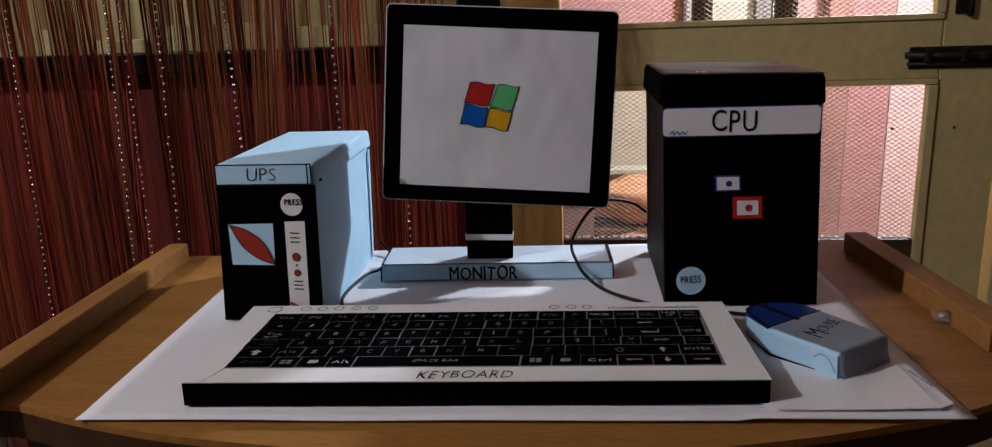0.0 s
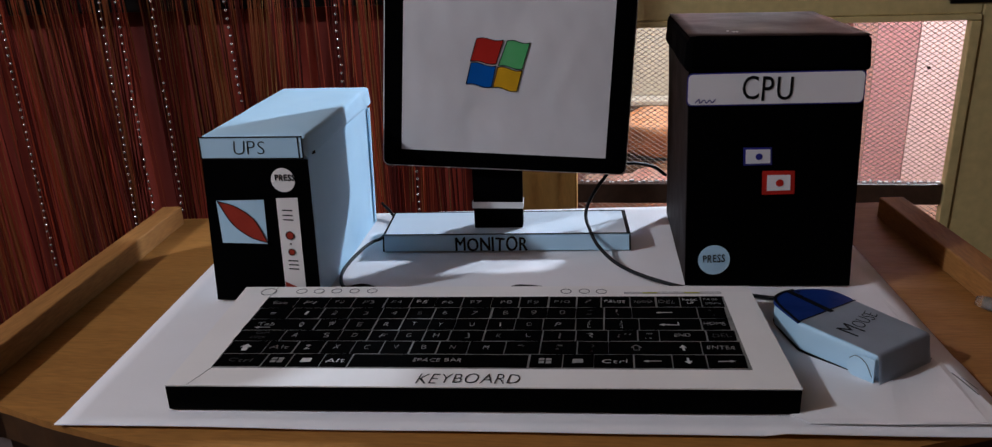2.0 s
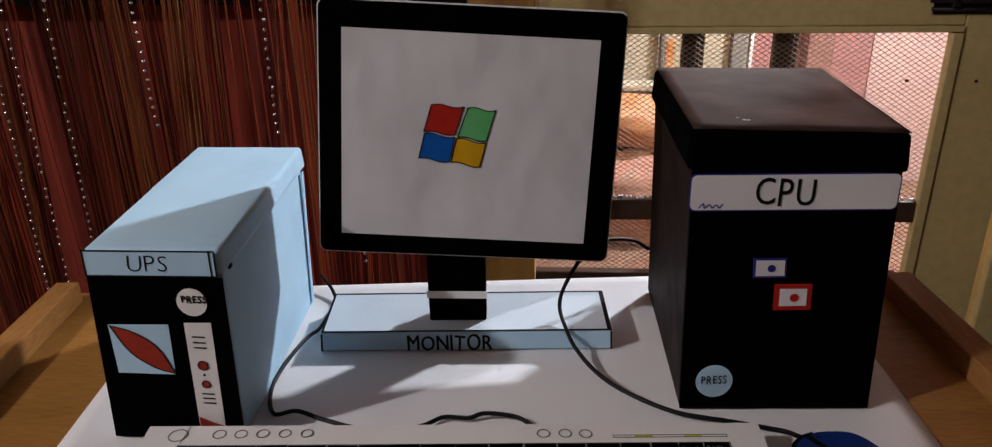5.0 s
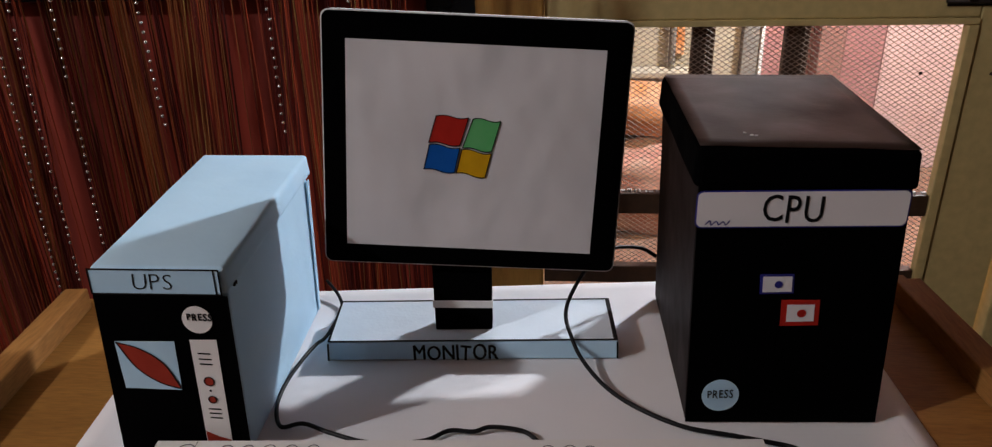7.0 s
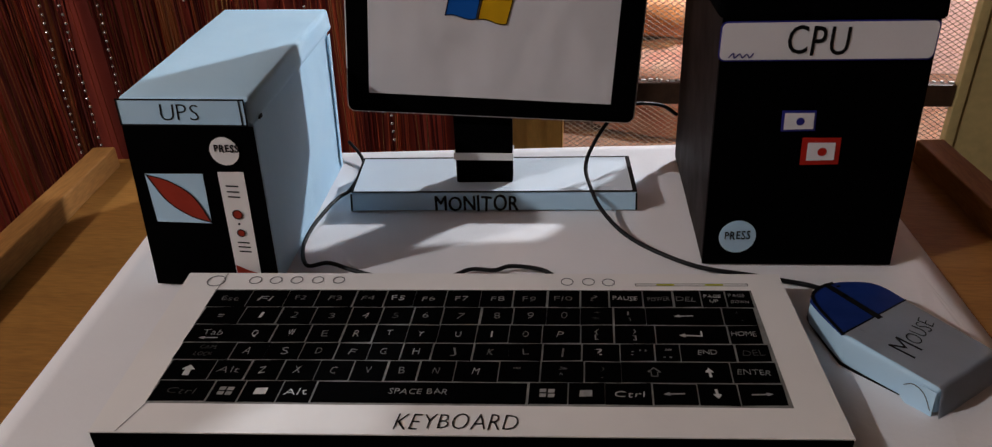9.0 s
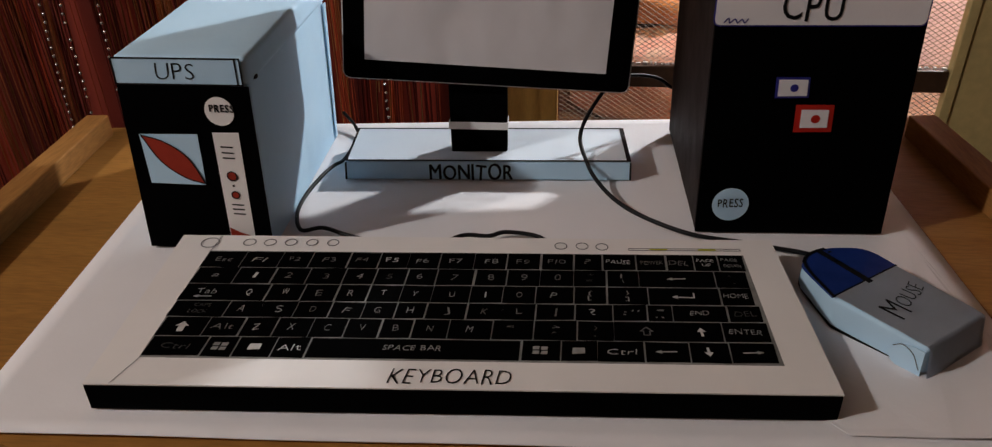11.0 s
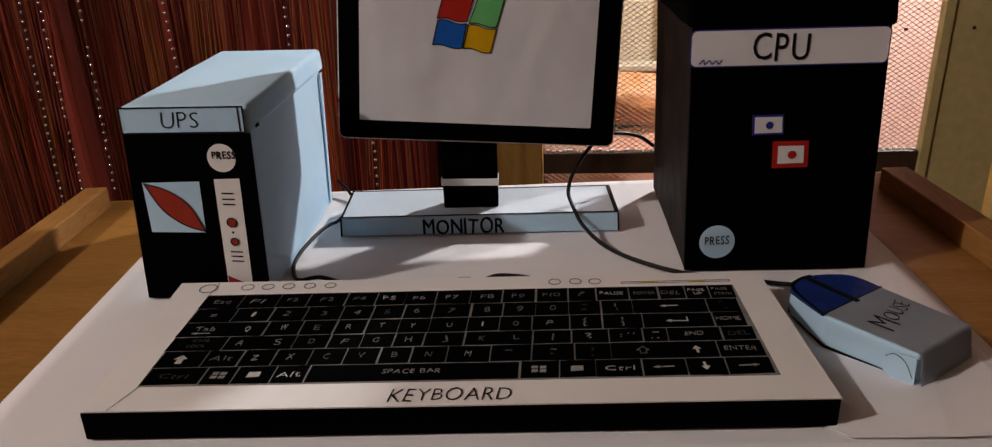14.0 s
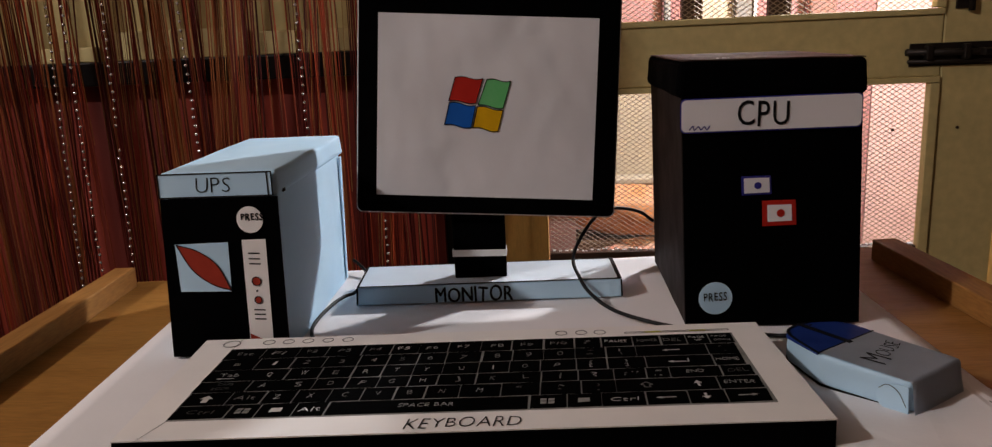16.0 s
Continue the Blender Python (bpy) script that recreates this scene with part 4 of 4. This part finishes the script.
# ---------------------------------------------------------------- mouse
def build_mouse():
    mouse = thing("mouse_model", "paper model mouse, grey blue with dark blue buttons", "model")
    top = [(0.2785, 0.666), (0.3275, 0.7045), (0.2890, 0.7590), (0.2760, 0.777), (0.2620, 0.7800), (0.2430, 0.777), (0.2290, 0.767), (0.2245, 0.752), (0.2345, 0.7165)]
    low = [(0.2815, 0.6690), (0.3325, 0.7060), (0.291, 0.760), (0.277, 0.780), (0.262, 0.783), (0.245, 0.781), (0.231, 0.774), (0.2275, 0.760), (0.237, 0.716)]
    def rounded(points):
        return [(p[0], p[1]) for p in points[:2]] + [(p[0], p[1]) for p in smooth_path([(x, y, 0) for x, y in points[2:]], 3)]

    wrap = [0.0230, 0.0190, 0.0140, 0.0120, 0.0160, 0.0215, 0.0232]
    wrap = [p[2] for p in smooth_path([(x, y, z) for (x, y), z in zip(top[2:], wrap)], 3)]
    top, low = rounded(top), rounded(low)
    bm = solid([(x, y, 0.0) for x, y in low], [(x, y, 0.0238) for x, y in top], 0.0026, 3)
    part("body", crumple(bm, 0.0007, 40, 3, seed=3), BLUE, mouse, "grey blue paper body", smooth=True)
    lift = 0.0011
    nose = top[2:]
    mid = Vector((0.262, 0.750, 0))
    skirt = [mid + (Vector((x, y, 0)) - mid) * 1.014 for x, y in nose]
    part("buttons", solid([(p.x, p.y, z) for p, z in zip(skirt, wrap)], [(x, y, 0.0235 + lift) for x, y in nose], 0.0003, 1), NAVY, mouse, "dark blue paper buttons")
    # dark base edge; also stands in for the shade under the lifted body
    part("underside", solid([(x * 0.998, y * 0.999, -0.0002) for x, y in low], [(0.275 + (x - 0.275) * 1.004, 0.72 + (y - 0.72) * 1.004, 0.0016) for x, y in low]), INK, mouse, "dark underside edge with the gap's shade in its colour")
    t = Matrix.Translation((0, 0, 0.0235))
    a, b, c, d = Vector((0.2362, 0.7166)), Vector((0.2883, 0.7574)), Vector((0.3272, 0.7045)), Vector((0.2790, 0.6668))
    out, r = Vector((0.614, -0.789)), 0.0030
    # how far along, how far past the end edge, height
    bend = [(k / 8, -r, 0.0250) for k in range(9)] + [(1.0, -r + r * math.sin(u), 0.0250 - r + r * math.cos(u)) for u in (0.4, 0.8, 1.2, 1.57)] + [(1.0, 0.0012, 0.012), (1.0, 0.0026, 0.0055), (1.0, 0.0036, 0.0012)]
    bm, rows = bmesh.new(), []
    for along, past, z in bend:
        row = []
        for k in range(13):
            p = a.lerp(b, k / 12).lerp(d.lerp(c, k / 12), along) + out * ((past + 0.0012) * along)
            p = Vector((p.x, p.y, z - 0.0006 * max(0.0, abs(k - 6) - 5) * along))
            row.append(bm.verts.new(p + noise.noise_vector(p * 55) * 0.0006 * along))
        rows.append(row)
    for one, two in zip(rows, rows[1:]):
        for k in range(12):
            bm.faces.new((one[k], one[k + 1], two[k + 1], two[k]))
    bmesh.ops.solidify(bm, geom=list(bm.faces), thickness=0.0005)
    part("wrap_sheet", bm, SHADEBLUE, mouse, "blue paper over top and end, dulled by shade put into its colour", smooth=True)
    part("split_line", line([(0.2390, 0.7735), (0.2480, 0.7600), (0.2640, 0.7365)], 0.0045, t, 0.0006, 0.0013), INK, mouse, "black line between the buttons")
    part("seam_line", line([(0.2352, 0.7166), (0.2886, 0.7583)], 0.0011, t, 0.0005, 0.0013), INK, mouse, "black line behind the buttons")
    part("nose_line", line([(x + 0.0005, y - 0.0003) for x, y in nose[:8:-1]], 0.0022, t, 0.0005, 0.0012), INK, mouse, "black line along the nose")
    f = frame_m((0.2845, 0.7115, 0.0252), (0.066, 0.052, 0), (-0.04, 0.05, 0))
    word = lettering("M", 0.0125, 0.0175, f @ pose(-0.0160, 0.0030, 0, 0, 0, 12), 0.0004, -0.012, wobble=3, lean=0.1)
    part("lettering", lettering("OUSE", 0.0300, 0.0115, f @ pose(0.0070, 0.0075, 0, 0, 0, 14), 0.0004, -0.022, wobble=9, lean=0.15, bm=word), INK, mouse, "black handwritten letters")
    side = frame_m((0.2805, 0.6675, 0.0), (-0.044, 0.0485, 0.0), (-0.03, -0.02, 1.0))
    flap = smooth_path([(0.0005, 0.0010, 0), (0.017, 0.0015, 0), (0.0225, 0.0085, 0), (0.019, 0.0165, 0), (0.010, 0.0205, 0), (0.0010, 0.0212, 0)], 4)
    flap = part("folded_corner", plate([(p.x, p.y) for p in flap], 0.0010, side, -0.0030), BLUE, mouse, "folded blue paper flap")
    # shadow line of the fold, drawn on the flap in grey
    part("crease", line([(p.x, p.y) for p in smooth_path([(0.0205, 0.0150, 0), (0.0150, 0.0190, 0), (0.0075, 0.0160, 0), (0.0020, 0.0065, 0)], 4)], 0.0004, side, 0.0004, -0.0035), GREYINK, flap, "paper crease, its shade drawn as a grey line")


# ---------------------------------------------------------------- cables
def build_cables():
    def cable(label, points, r):
        c = thing("cable", label, "cable")
        part("cord", tube(smooth_path(points, 10), r, 8), RUBBER, c, smooth=True)
    r = 0.0018
    cable("thin black cord lying in a loop on white paper", ((-0.192, 1.040, 0.012), (-0.175, 1.020, 0.006), (-0.166, 1.000, r), (-0.166, 0.975, r), (-0.168, 0.945, r), (-0.172, 0.930, 0.004), (-0.176, 0.905, 0.006), (-0.182, 0.870, 0.003), (-0.180, 0.838, r),
          (-0.168, 0.812, r), (-0.150, 0.815, 0.003), (-0.125, 0.806, r), (-0.09, 0.796, r), (-0.05, 0.800, r), (-0.03, 0.812, 0.003), (-0.01, 0.812, 0.003), (0.004, 0.816, 0.005), (0.03, 0.813, 0.004), (0.045, 0.800, r), (0.06, 0.79, r)), r)
    cable("thin black mouse cord arching over the monitor base", ((0.153, 1.030, 0.052), (0.135, 1.020, 0.066), (0.105, 1.000, 0.074), (0.085, 0.982, 0.066), (0.068, 0.960, 0.046), (0.063, 0.945, 0.032), (0.068, 0.925, 0.022), (0.077, 0.905, 0.012), (0.095, 0.877, 0.005),
          (0.119, 0.850, 0.004), (0.155, 0.827, 0.003), (0.195, 0.817, 0.003), (0.221, 0.812, r), (0.236, 0.806, 0.003), (0.242, 0.788, 0.012), (0.247, 0.772, 0.0240)), 0.0019)


build_room()
build_window()
build_outside()
build_table()
build_ups()
build_case()
build_monitor()
build_mouse()
build_cables()
build_curtain()
build_keyboard()
